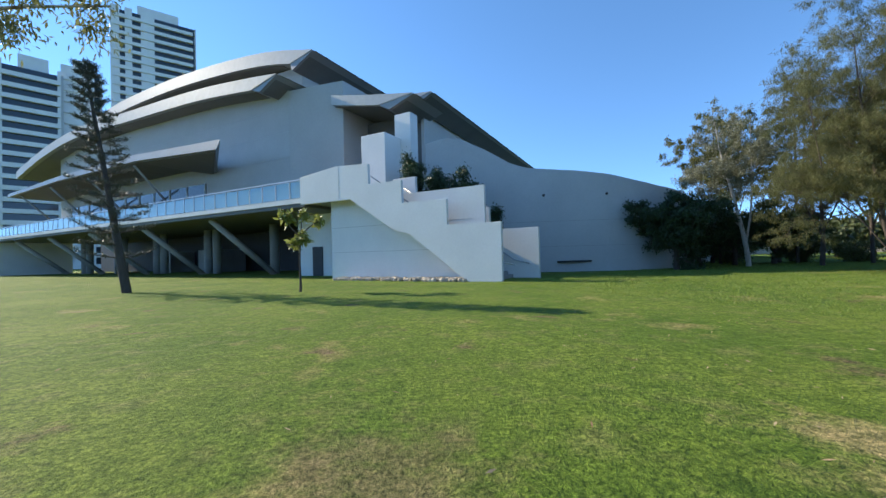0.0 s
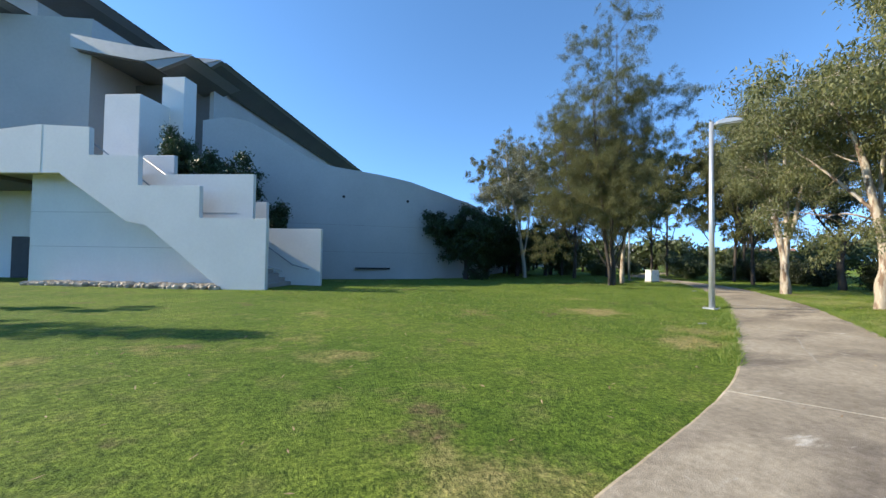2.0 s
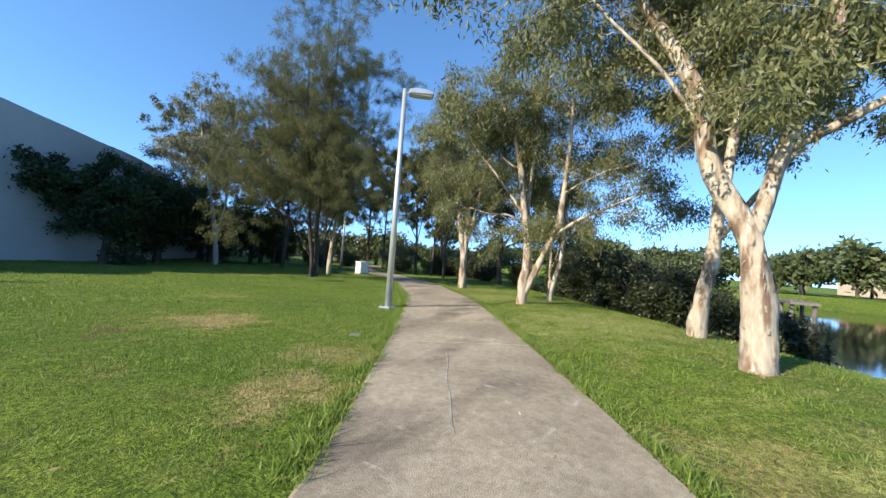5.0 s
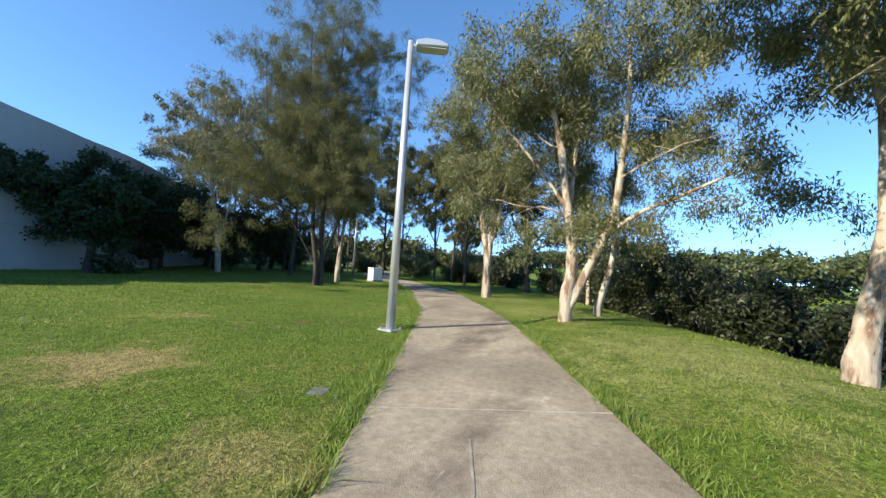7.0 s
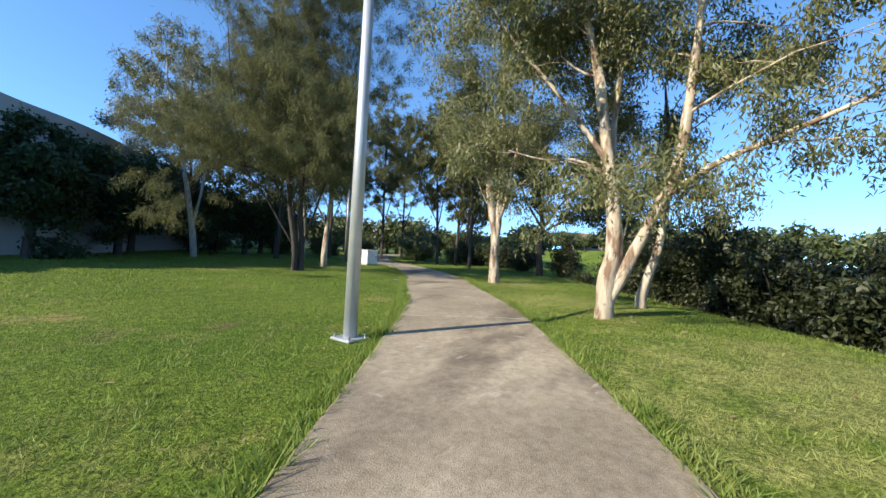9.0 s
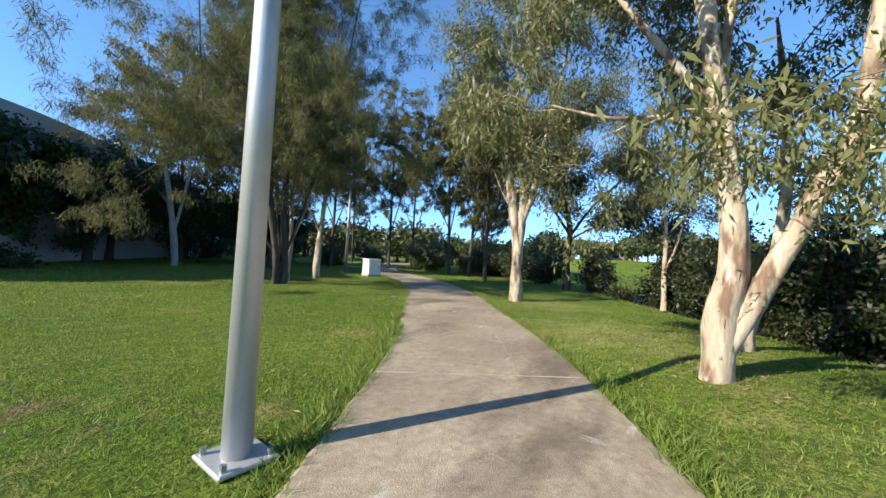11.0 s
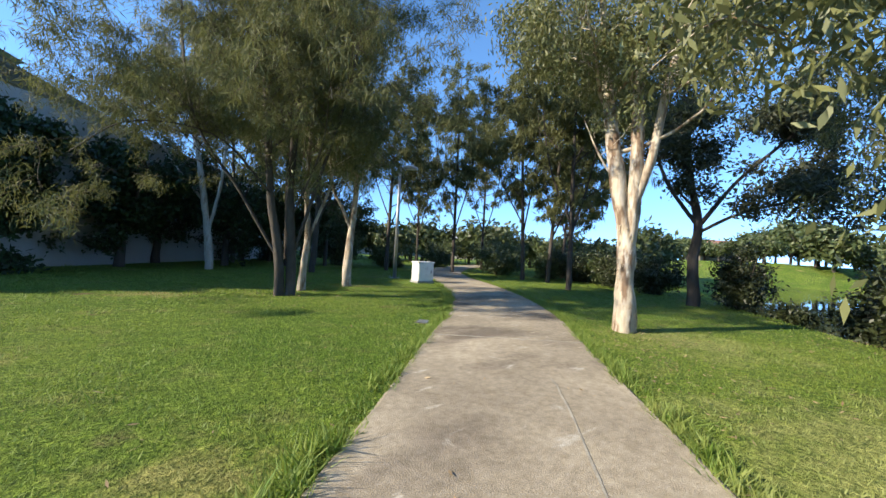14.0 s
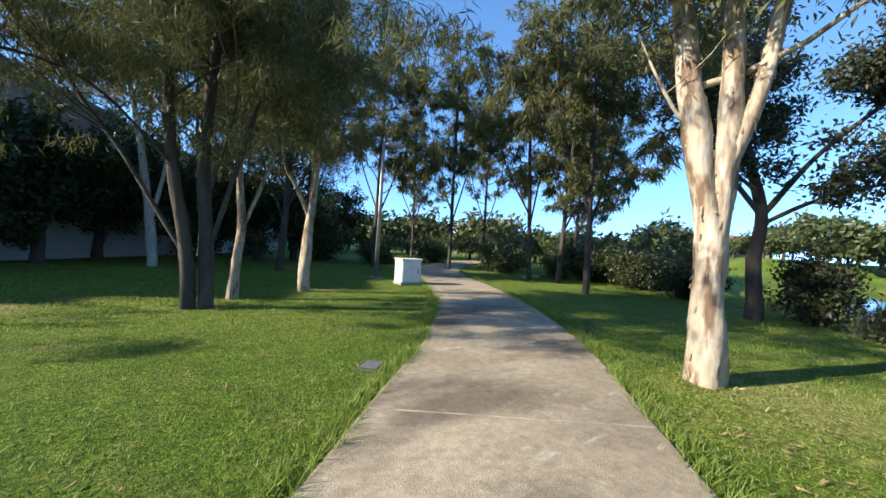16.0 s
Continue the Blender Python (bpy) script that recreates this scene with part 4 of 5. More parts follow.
for u in (23, 33.5, 44, 54.5, 65):
    st = bmesh.new()
    tube(st, [at_hall(u - 0.2, 6.0, 0), at_hall(u + 1.5, 1.4, 4.56)], [0.26, 0.26], 12)
    part("raking_column", st, M_CONCRETE, hall, smooth=True)
for u0, u1 in ((21, 23), (36.5, 41), (47, 51)):
    part("plant_room", hbox(u0, u1, 10, 13, 0, 2.6), M_CONCRETE, hall)
# Upper storey walls
part("upper_wall", hbox(21.8, 70, 7, 7.4, 5, 17.4), M_CLAD, hall)
part("corner_wall", solid(bmesh.new(), [at_hall(*p, 5) for p in ((21.8, 7.0), (16.3, 7.9), (16.3, 30), (16.7, 30), (16.7, 8.2), (21.8, 7.4))], [at_hall(*p, 16.2) for p in ((21.8, 7.0), (16.3, 7.9), (16.3, 30), (16.7, 30), (16.7, 8.2), (21.8, 7.4))]), M_CLAD, hall)
part("drum_wall", hbox(26.2, 68, 12.4, 12.8, 14, 21.8), M_CLAD, hall)
part("drum_side", hbox(25.8, 26.2, 12.4, 45, 12, 21.2), M_CLAD, hall)
for i in range(4):
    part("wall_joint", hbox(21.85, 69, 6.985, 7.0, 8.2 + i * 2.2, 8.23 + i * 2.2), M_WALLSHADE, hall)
part("window_band", hbox(34.2, 66, 6.93, 6.98, 5.2, 9.3), M_WINDOW, hall, "dark recessed glazing under the canopy")
for i in range(10):
    part("mullion", hbox(34.2 + i * 3.3, 34.4 + i * 3.3, 6.86, 6.93, 5.1, 9.35), M_CLAD, hall)
part("stair_tower", soften(hbox(9.6, 11.65, 4.4, 7.6, 0, 9.78), 0.03), M_RENDER, hall)
part("pier", hbox(8.75, 10.1, 6.4, 7.4, 0, 11.6), M_RENDER, hall)
# Closes the recess in the dark soffit tone, standing for its shade.
part("recess_back", hbox(10.5, 16.3, 11.2, 11.5, 0, 13.4), M_SOFFITSHADE, hall)
part("clerestory_wall", hbox(10.2, 10.5, 11.0, 50, 6, 13.2), M_CLAD, hall)


M_FASCIA = mat("fascia_metal", (0.44, 0.44, 0.43), 0.5, vary=0.06, scale=2, fine=20, bump=0.05)


def roof(profile_top, thick, cut, v0, v1, lip=0.5):
    """Curved sheet-metal roof shell: fascia, soffit and verge."""
    top = arch(profile_top)
    low = [(u, z - thick) for u, z in top]
    low[0] = (low[0][0] + cut, low[0][1])
    low = [low[0]] + [p for p in low[1:] if p[0] > low[0][0] + 0.1]
    shell = part("roof", hprism(top + low[::-1], v0, v1), M_ROOF, hall, "curved grey sheet metal roof")
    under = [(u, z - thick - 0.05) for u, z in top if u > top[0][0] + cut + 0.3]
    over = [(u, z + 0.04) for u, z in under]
    # Underside coloured dark for the shade below the eaves.
    part("soffit", hprism(over + under[::-1], v0 + lip, v1), M_SOFFITSHADE, shell)
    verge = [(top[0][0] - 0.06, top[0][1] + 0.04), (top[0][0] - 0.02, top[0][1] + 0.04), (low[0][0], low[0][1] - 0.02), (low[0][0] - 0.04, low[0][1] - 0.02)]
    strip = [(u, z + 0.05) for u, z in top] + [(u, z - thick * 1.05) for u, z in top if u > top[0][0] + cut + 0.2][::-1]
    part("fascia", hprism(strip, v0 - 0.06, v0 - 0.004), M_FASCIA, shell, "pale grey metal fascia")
    part("verge", hprism(verge, v0 + 0.3, v1), M_SOFFITSHADE, shell)


roof([(20.9, 16.7), (26, 17.3), (33, 17.9), (44, 18.3), (59, 18.7), (70, 17.7), (81, 15.6)], 1.0, 2.2, 5.0, 30)
roof([(22.8, 22.0), (30, 23.6), (40, 24.6), (52, 25.0), (66, 24.4), (82, 21.5)], 1.3, 3.0, 11.0, 60)
roof([(8.9, 13.25), (11, 13.6), (14, 14.15), (18.4, 15.1)], 0.75, 2.2, 7.2, 12, 0.4)
roof([(8.3, 13.85), (10.5, 14.1), (14, 14.6), (18, 15.3)], 0.8, 1.6, 9.0, 62, 0.3)


def canopy_shape(profile, v0, v1, back):
    """A slab whose end is cut back on a slant towards the wall."""
    return solid(bmesh.new(), [at_hall(u, v0, z) for u, z in profile], [at_hall(max(u, back), v1, z) for u, z in profile])


canopy = part("canopy", canopy_shape([(23.7, 10.9), (37, 11.6), (55, 11.6), (71, 11.1), (71, 10.7), (55, 11.1), (37, 11.0), (24.3, 10.2)], 1.8, 7.0, 32.3), M_ROOF, hall, "long grey canopy over the balcony")
part("soffit", canopy_shape([(24.9, 10.19), (37, 10.98), (55, 11.08), (70.6, 10.68), (70.6, 10.62), (55, 11.02), (37, 10.92), (24.9, 10.13)], 2.1, 6.98, 32.9), M_SOFFITSHADE, canopy)
for u in (38, 48, 58, 68):
    st = bmesh.new()
    tube(st, [at_hall(u, 2.2, 10.75), at_hall(u + 1.2, 6.9, 6.4)], [0.12, 0.12], 8)
    part("canopy_strut", st, M_CONCRETE, hall, smooth=True)
bal = thing("balustrade", at_hall(40, 0.45, 5.0), "long balcony balustrade with pale blue glass panels", "balustrade")
pane = None
for i in range(44):
    u = 13.1 + i * 1.33
    part("glass_panel", hbox(u + 0.06, u + 1.25, 0.44, 0.455, 5.18, 6.2), M_BLUEGLASS, bal)
    part("post", hbox(u - 0.03, u + 0.03, 0.42, 0.5, 5.0, 6.3), M_RAIL, bal)
part("top_rail", hbox(13.0, 72, 0.40, 0.50, 6.27, 6.34), M_RAIL, bal)
far_stair = thing("staircase", at_hall(72, 0, 0), "distant white staircase at the far end of the hall", "staircase")
part("parapet", hprism([(72, 0), (84, 0), (84, 2.2), (80.5, 2.2), (80.5, 3.6), (77.5, 3.6), (77.5, 5.0), (75, 5.0), (75, 6.3), (72, 6.3)], 0, 0.3), M_RENDER, far_stair)
part("under_wall", hbox(72.2, 73.2, 0.4, 9, 0, 5), M_RENDER, far_stair)

# Curved garden wall
WALL = spline([(-1.6, 26.2, 0), (2.5, 25.4, 0), (6.2, 24.98, 0), (9.0, 24.68, 0), (11.5, 24.6, 0), (14.0, 25.3, 0), (16.5, 27.0, 0), (20.0, 31.0, 0), (25.0, 37.0, 0), (30, 43.5, 0)], 0.5)


def wall_top(x):
    return float(np.interp(x, (-1.8, -0.3, 0.9, 2.5, 4.4, 5.5, 8.8, 10.6, 12.3, 14.4, 20, 30), (9.25, 9.62, 9.45, 8.6, 7.42, 7.1, 6.74, 6.45, 6.05, 5.7, 5.4, 5.1)))


wbm = bmesh.new()
prof = []
for i, p in enumerate(WALL):
    d = (WALL[min(i + 1, len(WALL) - 1)] - WALL[max(i - 1, 0)]).normalized()
    q = p + Vector((-d.y, d.x, 0)) * 0.35
    z = wall_top(p.x)
    prof.append([wbm.verts.new((a.x, a.y, h)) for a, h in ((p, -0.1), (p, z), (q, z), (q, -0.1))])
for a, b in zip(prof, prof[1:]):
    for j in range(4):
        wbm.faces.new((a[j], b[j], b[(j + 1) % 4], a[(j + 1) % 4]))
wbm.faces.new(prof[0])
wbm.faces.new(prof[-1][::-1])
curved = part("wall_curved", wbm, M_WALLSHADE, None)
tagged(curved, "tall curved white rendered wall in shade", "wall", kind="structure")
# Solid stubs; the black colour stands for shade inside each hole.
for x, y, z in ((6.42, 24.94, 5.2), (10.5, 24.58, 5.14)):
    sp = bmesh.new()
    tube(sp, [(x, y + 0.05, z), (x, y - 0.06, z - 0.01)], [0.09, 0.09], 12)
    part("drain_spout", sp, M_DARK, curved, "small dark round overflow outlet")
# Solid bar, coloured black for the shade within a slot.
part("slot", box(bmesh.new(), 7.2, 9.4, 24.58, 24.95, 0.62, 0.74), M_DARK, curved, "long dark horizontal slot")
# Wall shadow line grooves
for z in (1.7, 3.4):
    gr = bmesh.new()
    line = []
    for i, p in enumerate(WALL):
        d = (WALL[min(i + 1, len(WALL) - 1)] - WALL[max(i - 1, 0)]).normalized()
        n = Vector((d.y, -d.x, 0)) * 0.006
        line.append([gr.verts.new((p.x + n.x, p.y + n.y, z)), gr.verts.new((p.x + n.x, p.y + n.y, z + 0.02))])
    for a, b in zip(line, line[1:]):
        gr.faces.new((a[0], b[0], b[1], a[1]))
    part("groove", gr, M_CONCRETE, curved)

# Planted terraces between stair and curved wall
terrace = thing("planter", at_hall(4.5, 4.8, 0), "stepped white rendered planter beside the staircase", "planter")
for u0, u1, z in ((1.0, 3.0, 2.2), (3.02, 4.8, 3.2), (4.82, 6.4, 4.0), (6.42, 8.6, 4.9)):
    part("bed", hbox(u0, u1, 3.3, 6.2, -0.05, z), M_RENDER, terrace)
for u, v, w, h, z, s in ((7.5, 4.6, 2.2, 3.4, 4.9, 101), (5.6, 4.6, 2.2, 3.1, 4.0, 102), (2.1, 4.6, 1.9, 2.3, 2.2, 103), (4.0, 4.7, 2.2, 3.6, 3.2, 104)):
    p = at_hall(u, v, 0)
    bush((p.x, p.y), "dark glossy shrub in the planter by the staircase", w, h, s, 9000, L_FIG, 0.17, "shrub", "shrubs by the staircase", lift=z * 1.025)

# River stones below the stair
stones = thing("river_stones", at_hall(5.5, 0.5, 0), "bed of rounded beige river stones below the stair", "stones", kind="stuff")
rs = random.Random(7)
sv, sf = [], []
for i in range(420):
    u, v = rs.uniform(1.9, 10.2), rs.uniform(-0.25, 0.95)
    r = rs.uniform(0.07, 0.16)
    c = at_hall(u, v, r * 0.4)
    b0 = len(sv)
    for zz, rr in ((-0.6, 0.8), (0.25, 1.0), (0.75, 0.55)):
        for j in range(6):
            a = j * math.pi / 3 + i
            sv.append((c.x + r * rr * math.cos(a) * 1.2 * rs.uniform(0.8, 1.2), c.y + r * rr * math.sin(a) * rs.uniform(0.8, 1.2), c.z + r * zz))
    for k in range(2):
        for j in range(6):
            sf.append((b0 + k * 6 + j, b0 + k * 6 + (j + 1) % 6, b0 + k * 6 + 6 + (j + 1) % 6, b0 + k * 6 + 6 + j))
    sf.append(tuple(b0 + 12 + j for j in range(6)))
M_STONE = mat("river_stone", (0.42, 0.36, 0.28), 0.8, vary=0.25, island=0.3)
ob = child("stone_bed", mesh_from("stone_bed", sv, sf, M_STONE), stones)
ob.matrix_parent_inverse = Matrix.Translation(-stones.location)


# ---- street lamps, cabinet, jetty ----
def street_lamp(at, h, turn, label, material):
    root = thing("street_lamp", (*at, 0), label, "street lamp")
    p = bmesh.new()
    tube(p, [(at[0], at[1], 0), (at[0], at[1], h)], [0.085, 0.055], 14)
    part("pole", p, material, root, smooth=True)
    part("base_plate", soften(box(bmesh.new(), at[0] - 0.17, at[0] + 0.17, at[1] - 0.17, at[1] + 0.17, 0.0, 0.03), 0.008), material, root)
    for i in range(4):
        b = bmesh.new()
        x, y = at[0] + 0.13 * (1 if i % 2 else -1), at[1] + 0.13 * (1 if i > 1 else -1)
        tube(b, [(x, y, 0.02), (x, y, 0.07)], [0.018, 0.018], 6)
        part("bolt", b, M_RAIL, root)
    c, s = math.cos(turn), math.sin(turn)

    def place(x, y, z):
        return (at[0] + c * x - s * y, at[1] + s * x + c * y, z)
    a = bmesh.new()
    tube(a, [place(0, 0, h - 0.1), place(0.14, 0, h - 0.08)], [0.035, 0.035], 8)
    part("arm", a, material, root)
    hd = bmesh.new()
    outline = [(0.10, 0.0), (0.12, 0.05), (0.3, 0.10), (0.55, 0.09), (0.72, 0.03), (0.74, -0.04), (0.12, -0.06)]
    solid(hd, [place(x, -0.15, h - 0.08 + z) for x, z in outline], [place(x, 0.15, h - 0.08 + z) for x, z in outline])
    head = part("lamp_head", soften(hd, 0.02), material, root)
    part("lens", soften(box(bmesh.new(), 0.2, 0.68, -0.12, 0.12, h - 0.155, h - 0.135, place), 0.005), M_LENS, head, "pale flat diffuser")


street_lamp((15.05, 7.87), 5.56, radians(-52), "tall galvanised street lamp beside the footpath", M_STEEL)
street_lamp((26.57, 21.4), 4.85, radians(-30), "dark street lamp under the trees", M_RAIL)

cab = thing("electrical_cabinet", (26.6, 19.5, 0), "weathered white electrical cabinet beside the footpath", "cabinet")


def cplace(x, y, z):
    a = radians(-8)
    return (26.6 + 0.97 * (math.cos(a) * x - math.sin(a) * y), 19.5 + 0.97 * (math.sin(a) * x + math.cos(a) * y), z * 0.97)


part("plinth", box(bmesh.new(), -0.38, 0.38, -0.3, 0.3, 0, 0.08, cplace), M_CONCRETE, cab)
part("body", soften(box(bmesh.new(), -0.35, 0.35, -0.27, 0.27, 0.08, 0.8, cplace), 0.012), M_BOX, cab)
part("lid", soften(box(bmesh.new(), -0.38, 0.38, -0.3, 0.3, 0.8, 0.85, cplace), 0.012), M_BOX, cab)
door = part("door", soften(box(bmesh.new(), -0.31, 0.31, -0.285, -0.272, 0.12, 0.77, cplace), 0.004), M_BOX, cab)
part("handle", box(bmesh.new(), 0.2, 0.24, -0.31, -0.286, 0.4, 0.52, cplace), M_RAIL, door)

# ---- far bank, houses, towers ----
def dist(az, r):
    return (1.25 + r * math.cos(radians(az)), -0.95 + r * math.sin(radians(az)))


def apartment_tower(az0, az1, r, h, floors, label, seed, stripes):
    a, b = Vector((*dist(az0, r), 0)), Vector((*dist(az1, r), 0))
    c = (a + b) / 2
    root = thing("apartment_tower", c, label, "building", "distant apartment towers")
    ux = (b - a).normalized()
    w = (b - a).length
    uy = Vector((-ux.y, ux.x, 0))
    if uy.dot(c) < 0:
        uy = -uy

    def place(x, y, z):
        p = a + ux * x + uy * y
        return (p.x, p.y, z)
    fh = h / floors
    part("core", box(bmesh.new(), 0, w, 0, w * 0.7, 0, h, place), M_WINDOW, root)
    for x0, x1 in stripes:
        part("wall_panel", box(bmesh.new(), w * x0, w * x1, -0.5, 0.0, 0, h + 1.2, place), M_RENDER, root)
    part("parapet", box(bmesh.new(), w * 0.3, w * 0.8, 1, w * 0.5, h, h + 4, place), M_RENDER, root)
    for f in range(floors):
        part("balcony", box(bmesh.new(), w * 0.02, w * 0.98, -1.0, -0.02, f * fh + 0.1, f * fh + fh * 0.42, place), M_RENDER, root)
    part("side_wall", box(bmesh.new(), w, w + 0.5, -0.6, w * 0.7, 0, h, place), M_CLAD, root)


apartment_tower(132.8, 124.7, 190, 99, 30, "tall white apartment tower with dark window bands", 1, ((0.0, 0.1), (0.16, 0.24), (0.34, 0.5)))
apartment_tower(141.3, 136.9, 150, 54, 18, "white apartment block with rows of balconies", 2, ((0.0, 0.06), (0.94, 1.0)))
apartment_tower(136.9, 133.8, 152, 57, 18, "grey apartment block beside the white one", 3, ((0.0, 0.85),))
apartment_tower(145.8, 143.2, 260, 31, 9, "small pale tower far away", 4, ((0.0, 0.4),))


def house(at, w, d, h, turn, label, wall_material, roof_material):
    z0 = land(*at)
    root = thing("house", (*at, z0), label, "house", "houses on the far bank")
    c, s = math.cos(turn), math.sin(turn)

    def place(x, y, z):
        return (at[0] + c * x - s * y, at[1] + s * x + c * y, z0 + z)
    part("wall", box(bmesh.new(), -w / 2, w / 2, -d / 2, d / 2, -0.2, h, place), wall_material, root)
    rf = bmesh.new()
    solid(rf, [place(-w / 2 - 0.5, y, z) for y, z in ((-d / 2 - 0.6, h), (0, h + d * 0.22), (d / 2 + 0.6, h))], [place(w / 2 + 0.5, y, z) for y, z in ((-d / 2 - 0.6, h), (0, h + d * 0.22), (d / 2 + 0.6, h))])
    part("roof", rf, roof_material, root)
    for i in range(int(w // 3)):
        x = -w / 2 + 1.2 + i * 3
        for sgn in (-1, 1):
            part("window", box(bmesh.new(), x, x + 1.6, sgn * d / 2 - 0.03, sgn * d / 2 + 0.03, h - 2.0, h - 0.7, place), M_WINDOW, root)


M_TILE = mat("roof_tile", (0.33, 0.17, 0.11), 0.8, vary=0.2, scale=2)
M_PALEROOF = mat("pale_roof", (0.62, 0.60, 0.56), 0.6, vary=0.08)
M_BRICKWALL = mat("house_wall", (0.42, 0.36, 0.29), 0.8, vary=0.1, scale=2)
HOUSES = [(112, -34, 14, 8, 2.8, 0.7, M_TILE), (118, 2, 11, 8, 2.6, 0.5, M_TILE), (112, 30, 10, 8, 2.8, 0.75, M_TILE), (104, 56, 12, 9, 3.0, 0.6, M_TILE), (66, 70, 20, 10, 3.0, 0.9, M_PALEROOF), (50, 76, 24, 10, 3.0, 1.1, M_PALEROOF), (90, -56, 14, 9, 3.0, 0.5, M_TILE)]
for x, y, w, d, h, a, rm in HOUSES:
    house((x, y), w, d, h, a + math.pi / 2, "low house beyond the water", M_BRICKWALL, rm)
FAR_TREES = []
rt = random.Random(77)
for i in range(84):
    s, d = -50 + i * 1.8 + rt.uniform(-1.5, 1.5), rt.choice((44, 47, 52, 60, 70))
    q = SHORE + ALONG * s + ACROSS * (far_shore(s) + d - 38)
    FAR_TREES.append((q.x, q.y, rt.uniform(3.2, 5.4) * (1 + (d - 44) / 40)))
for i in range(26):
    a, r = radians(14 + i * 2.6 + rt.uniform(-1, 1)), rt.uniform(30, 48)
    FAR_TREES.append((22 + r * math.cos(a), 13 + r * math.sin(a), rt.uniform(2.6, 5.0)))
FAR_TREES += [(40, 46, 4.5), (44, 42, 4), (36, 50, 6), (30, 54, 7), (47, 36, 4), (52, 33, 4), (26, 48, 7)]


def far_tree(at, h, seed):
    """A broad low tree: a short trunk with a few limbs and an uneven crown."""
    rng = random.Random(seed)
    stems = [[(0, 0, -0.2, 0.2), (0.1, 0, h * 0.35, 0.14), (rng.uniform(-0.3, 0.3), 0, h * 0.85, 0.04)]]
    for j in range(5):
        a = 2 * math.pi * j / 5 + rng.uniform(-0.4, 0.4)
        r = h * rng.uniform(0.28, 0.55)
        stems.append([(0.05, 0, h * 0.2, 0.1), (r * 0.6 * math.cos(a), r * 0.6 * math.sin(a), h * 0.45, 0.07), (r * math.cos(a), r * math.sin(a), h * rng.uniform(0.5, 0.8), 0.02)])
    lines, last = [], []
    for st in stems:
        line = [tuple(p) for p in st]
        lines.append(line)
        for _ in range(7):
            f = rng.uniform(0.35, 1.0) * 2
            i0 = min(int(f), 1)
            p = Vector(line[i0][:3]).lerp(Vector(line[i0 + 1][:3]), f - i0)
            tw = limb(rng, p, (rng.gauss(0, 1), rng.gauss(0, 1), rng.uniform(-0.1, 0.8)), h * 0.24, 0.03, 0.01, 3, 0.2, 0.0)
            lines.append(tw)
            last.append(tw)
    root = thing("far_tree", (*at, land(*at) - 0.03), "rounded green tree far beyond the water", "tree", "trees beyond the water")
    child("trunk", tubes("trunk", lines, M_DARKBARK, 5, 0.0, seed), root)
    child("crown", leaves(seed, last, 1500, h * 0.13, h * 0.06, h * 0.075, 0.1, "crown", L_FAR), root)


FAR_TREES += [(92, 12, 6.5), (97, 17, 7.5), (95, 8, 5.5), (100, 22, 6.0), (90, 3, 6.0), (99, -3, 7.0)]
for i, (x, y, h) in enumerate(FAR_TREES):
    far_tree((x, y), h, 200 + i)

M_PILE = mat("weathered_timber", (0.17, 0.15, 0.13), 0.85, vary=0.2, scale=4, fine=30, bump=0.4)
jetty = thing("jetty", (46.5, -6.0, -0.6), "small grey timber jetty at the far bank", "jetty")
part("deck", box(bmesh.new(), 43, 50, -7, -5.4, 0.1, 0.28), M_PILE, jetty)
for x in (43.4, 46.4, 49.4):
    for y in (-6.8, -5.6):
        b = bmesh.new()
        tube(b, [(x, y, -2.2), (x, y, 0.35)], [0.13, 0.13], 8)
        part("pile", b, M_PILE, jetty)

# ---- path joints and drain pits ----
def joint_strip(i):
    d = (CENTRE[i + 1] - CENTRE[i - 1]).normalized()
    bm = bmesh.new()
    top = []
    for j in range(15):
        o = -HALF + 0.03 + (2 * HALF - 0.06) * j / 14
        w0, w1 = 0.006 + 0.02 * abs(noise.noise((j * 0.9, i, 1))), 0.008 + 0.025 * abs(noise.noise((j * 0.8, i, 7)))
        p = side_of(i, o) - d * (0.14 * o)
        top.append([bm.verts.new(p - d * w0 + Vector((0, 0, 0.024))), bm.verts.new(p - d * w0 * 0.6 + Vector((0, 0, 0.037))), bm.verts.new(p + d * w1 * 0.6 + Vector((0, 0, 0.037))), bm.verts.new(p + d * w1 + Vector((0, 0, 0.024)))])
    for a, b in zip(top, top[1:]):
        for q in range(3):
            bm.faces.new((a[q], a[q + 1], b[q + 1], b[q]))
    part("joint", bm, M_MORTAR, path, "pale worn mortar joint")


for i in range(first_joint, len(CENTRE) - SLAB, SLAB):
    if 2 < i < len(CENTRE) - 2 and CENTRE[i].x > 2:
        joint_strip(i)


def crack(i0, i1, off, seed):
    """A pale sealed crack that wanders along the path."""
    rng = random.Random(seed)
    bm = bmesh.new()
    prev, o = None, off
    for i in range(i0, i1):
        o += rng.gauss(0, 0.012)
        w = 0.006 + 0.005 * rng.random()
        z = 0.034 - 0.004 * abs(o) / HALF + 0.004
        pair = [bm.verts.new(side_of(i, o + s * w) + Vector((0, 0, z))) for s in (1, -1)]
        if prev:
            bm.faces.new((prev[0], prev[1], pair[1], pair[0]))
        prev = pair
    part("crack", bm, M_MORTAR, path, "thin pale crack")


crack(joint_a - 14, joint_a - 1, 0.28, 3)
crack(joint_b - 24, joint_b - 6, -0.35, 5)


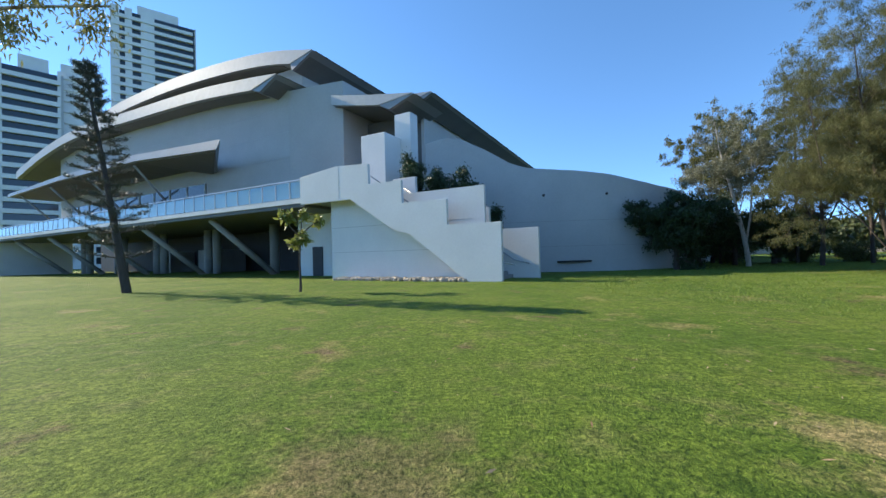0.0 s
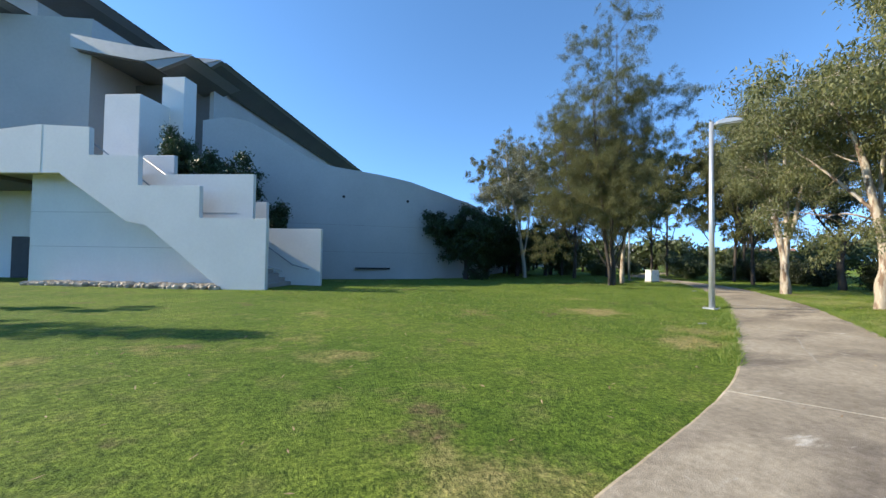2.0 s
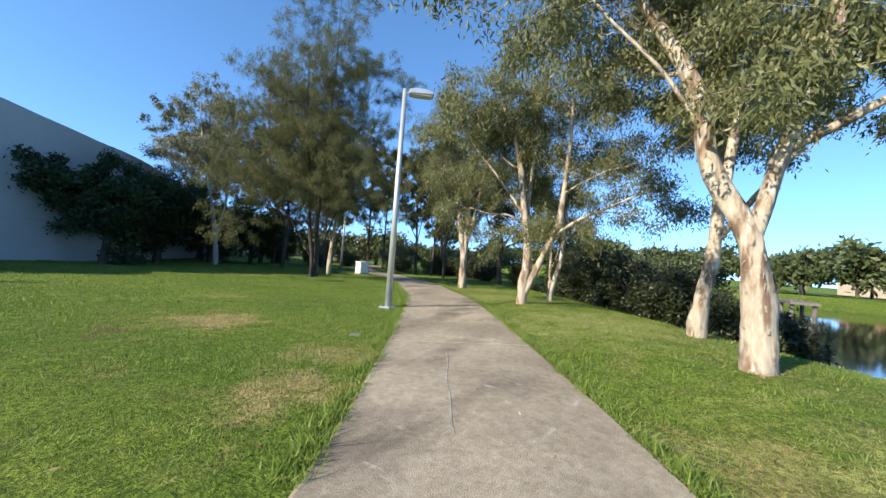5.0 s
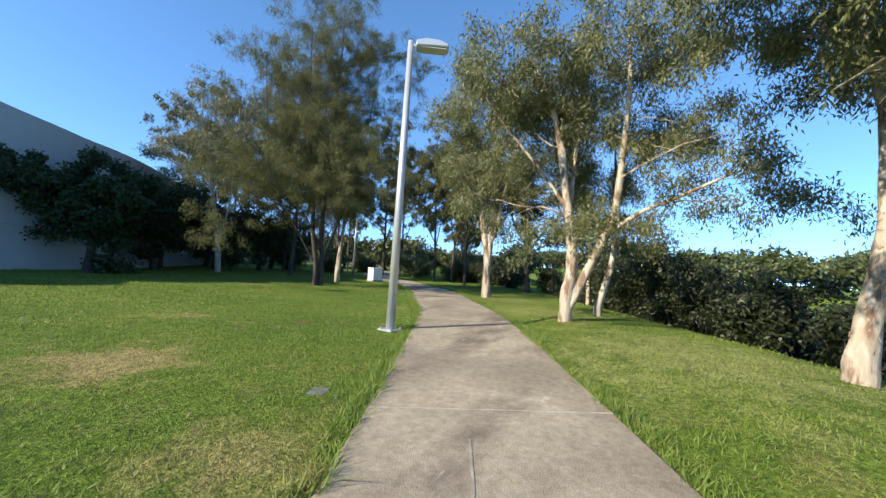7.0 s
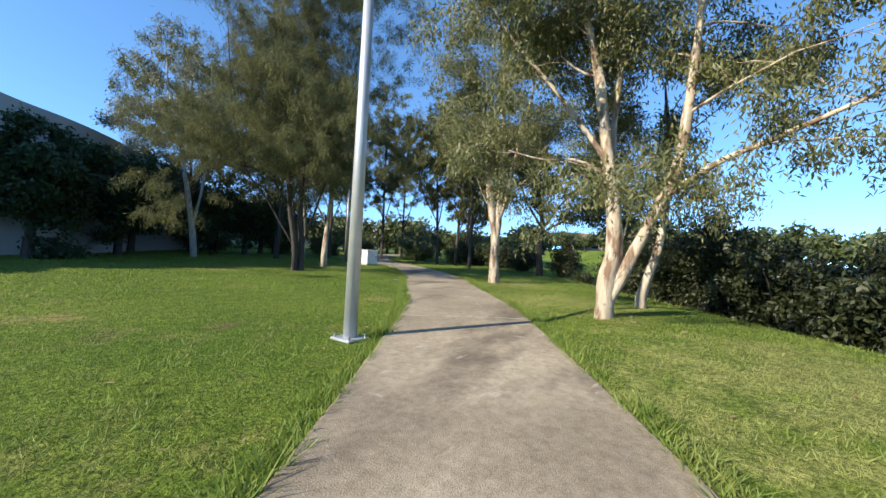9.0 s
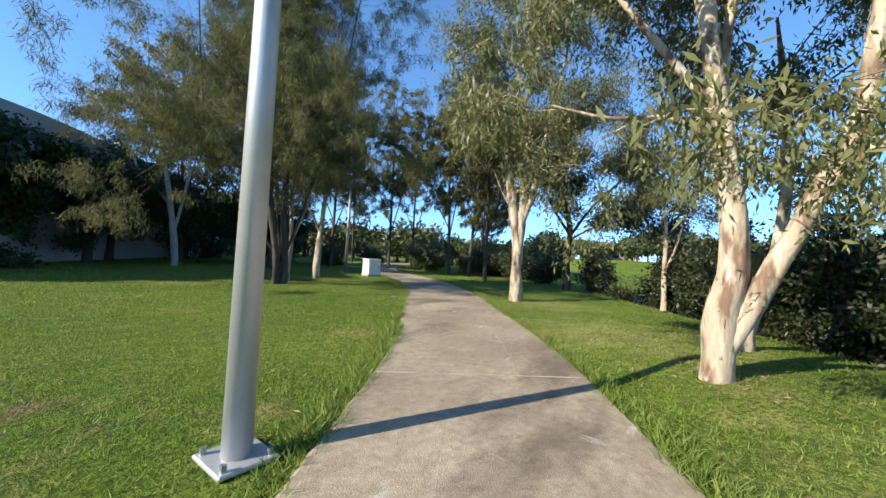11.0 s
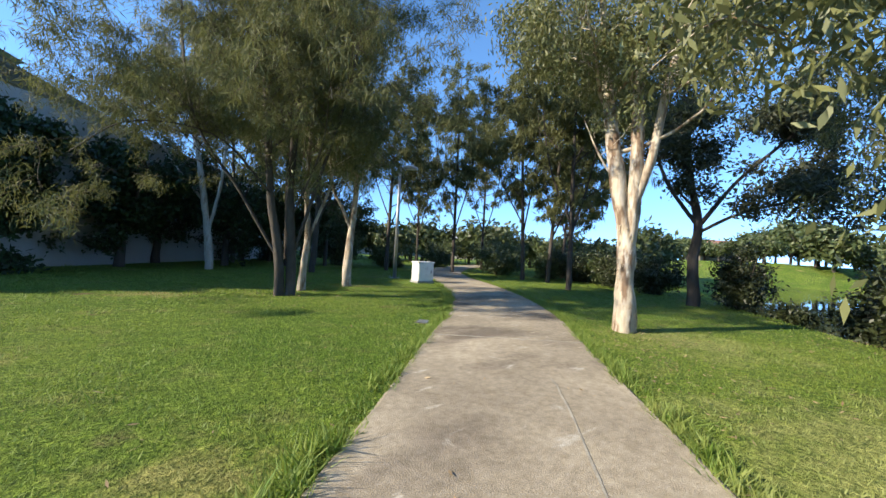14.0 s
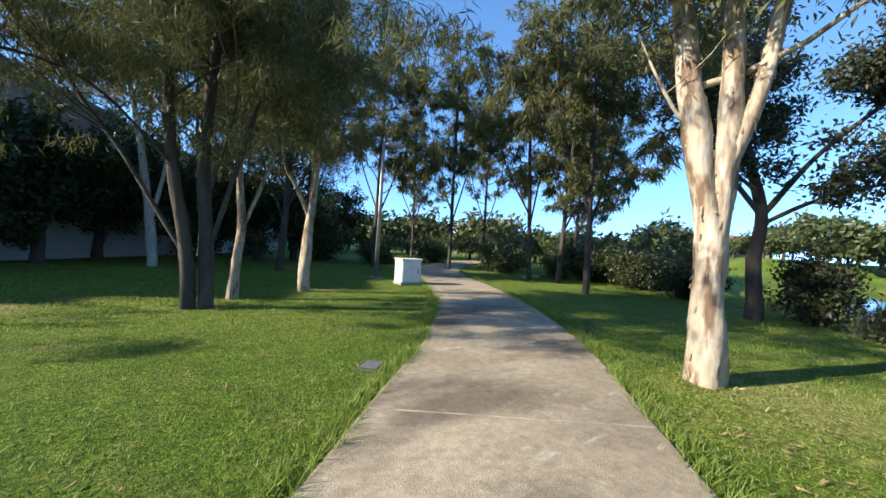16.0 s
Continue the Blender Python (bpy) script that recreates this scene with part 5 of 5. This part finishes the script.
def drain_pit(x, y, turn, label, size, rim, sink=0.0):
    z0 = land(x, y) - sink
    root = thing("drain_pit", (x, y, z0), label, "drain", "drain pits in the lawn")
    c, s = size * math.cos(turn), size * math.sin(turn)

    def place(a, b, z):
        return (x + c * a - s * b, y + s * a + c * b, z0 + z)
    part("surround", soften(box(bmesh.new(), -0.34, 0.34, -0.27, 0.27, -0.05, 0.025, place), 0.01), rim, root)
    # Thin plate under the bars, darkened to stand for the pit's shade.
    part("pit", box(bmesh.new(), -0.25, 0.25, -0.18, 0.18, 0.02, 0.029, place), M_DARK, root)
    for i in range(9):
        a = -0.22 + i * 0.055
        part("bar", box(bmesh.new(), a - 0.008, a + 0.008, -0.18, 0.18, 0.029, 0.04, place), M_RAIL, root)


drain_pit(21.59, 13.02, 0.7, "small concrete drain pit with dark metal grate", 0.5, M_JOINT, 0.018)
drain_pit(12.05, 6.1, 0.5, "small dark drain grate sunk in the grass", 0.42, M_JOINT, 0.028)

# ---- grass blades beside the walk ----
def grass(seed, count, lo, hi, length, width, name, power=1.0):
    g = np.random.default_rng(seed)
    pick = g.integers(120, len(CENTRE) - 90, count)
    d = CENTRE_XY[pick + 1] - CENTRE_XY[pick - 1]
    d /= np.linalg.norm(d, axis=1)[:, None]
    base = CENTRE_XY[pick] + d * g.uniform(-0.15, 0.15, count)[:, None]
    off = (HALF - 0.01 + lo + (hi - lo) * g.random(count) ** power) * np.where(g.random(count) < 0.5, 1, -1)
    at = base + np.stack([-d[:, 1], d[:, 0]], axis=1) * off[:, None]
    near_path = np.concatenate([np.min(np.linalg.norm(c[:, None, :] - CENTRE_XY[None, 110::4, :], axis=2), axis=1) for c in np.array_split(at, 12)])
    at = at[near_path > HALF - 0.02]
    z = np.array([land(x, y) for x, y in at])
    tuft = np.array([noise.noise((x * 1.3, y * 1.3, 5.0)) + 0.6 * noise.noise((x * 4.0, y * 4.0, 2.0)) for x, y in at])
    at, z, tuft = at[z > -0.5], z[z > -0.5], tuft[z > -0.5]
    n = len(at)
    root = np.column_stack([at, z - 0.01])
    w = g.random(n) * 2 * math.pi
    side = np.column_stack([np.cos(w), np.sin(w), np.zeros(n)]) * (width * g.uniform(0.6, 1.4, n))[:, None]
    tall = length * g.uniform(0.5, 1.3, n) * np.clip(1 + 0.8 * tuft, 0.35, 1.9)
    tip = np.column_stack([g.normal(0, 0.5, n), g.normal(0, 0.5, n), g.uniform(0.5, 1.0, n)]) * tall[:, None]
    v = np.stack([root - side, root + side, root + tip * 0.6 + side * 0.6, root + tip], axis=1)
    tagged(new(name, quads(name, v, M_GRASS)), "short mown grass blades in uneven tufts", "grass", kind="stuff")


grass(301, 210000, 0.0, 4.5, 0.05, 0.005, "grass", 1.2)
grass(303, 130000, 4.5, 15.0, 0.06, 0.010, "grass_lawn")
grass(302, 42000, -0.05, 0.2, 0.12, 0.006, "grass_edge")


def litter(seed, spots):
    """Dry fallen leaves lying about."""
    g = np.random.default_rng(seed)
    pts = np.concatenate([np.column_stack([g.normal(x, r, n), g.normal(y, r, n)]) for x, y, r, n in spots])
    z = np.array([land(x, y) for x, y in pts]) + 0.03
    n = len(pts)
    c = np.column_stack([pts, z])
    w = g.random(n) * 2 * math.pi
    ln = g.uniform(0.015, 0.045, n)[:, None]
    d = np.column_stack([np.cos(w), np.sin(w), g.normal(0, 0.25, n)]) * ln
    s = np.column_stack([-np.sin(w), np.cos(w), g.normal(0, 0.25, n)]) * ln * 0.22
    tagged(new("leaf_litter", quads("leaf_litter", np.stack([c - d, c + s, c + d, c - s], axis=1), M_LITTER)), "scattered dry brown fallen leaves", "leaves", kind="stuff")


litter(310, [(24.2, 10.3, 0.5, 260), (23.0, 9.7, 0.5, 140), (21.8, 8.6, 0.7, 140), (18.8, 5.6, 0.5, 260), (13.7, 0.8, 0.4, 200), (16.7, 1.3, 0.4, 150), (20.5, 17.0, 0.9, 300), (27.0, 7.0, 1.0, 300), (18, 9, 5, 350), (8, 5, 4.5, 260), (2, 5, 3, 160), (14, 4, 4, 260)])

for i in range(first_joint, len(CENTRE) - SLAB, SLAB):
    build_slab(i, i + SLAB)
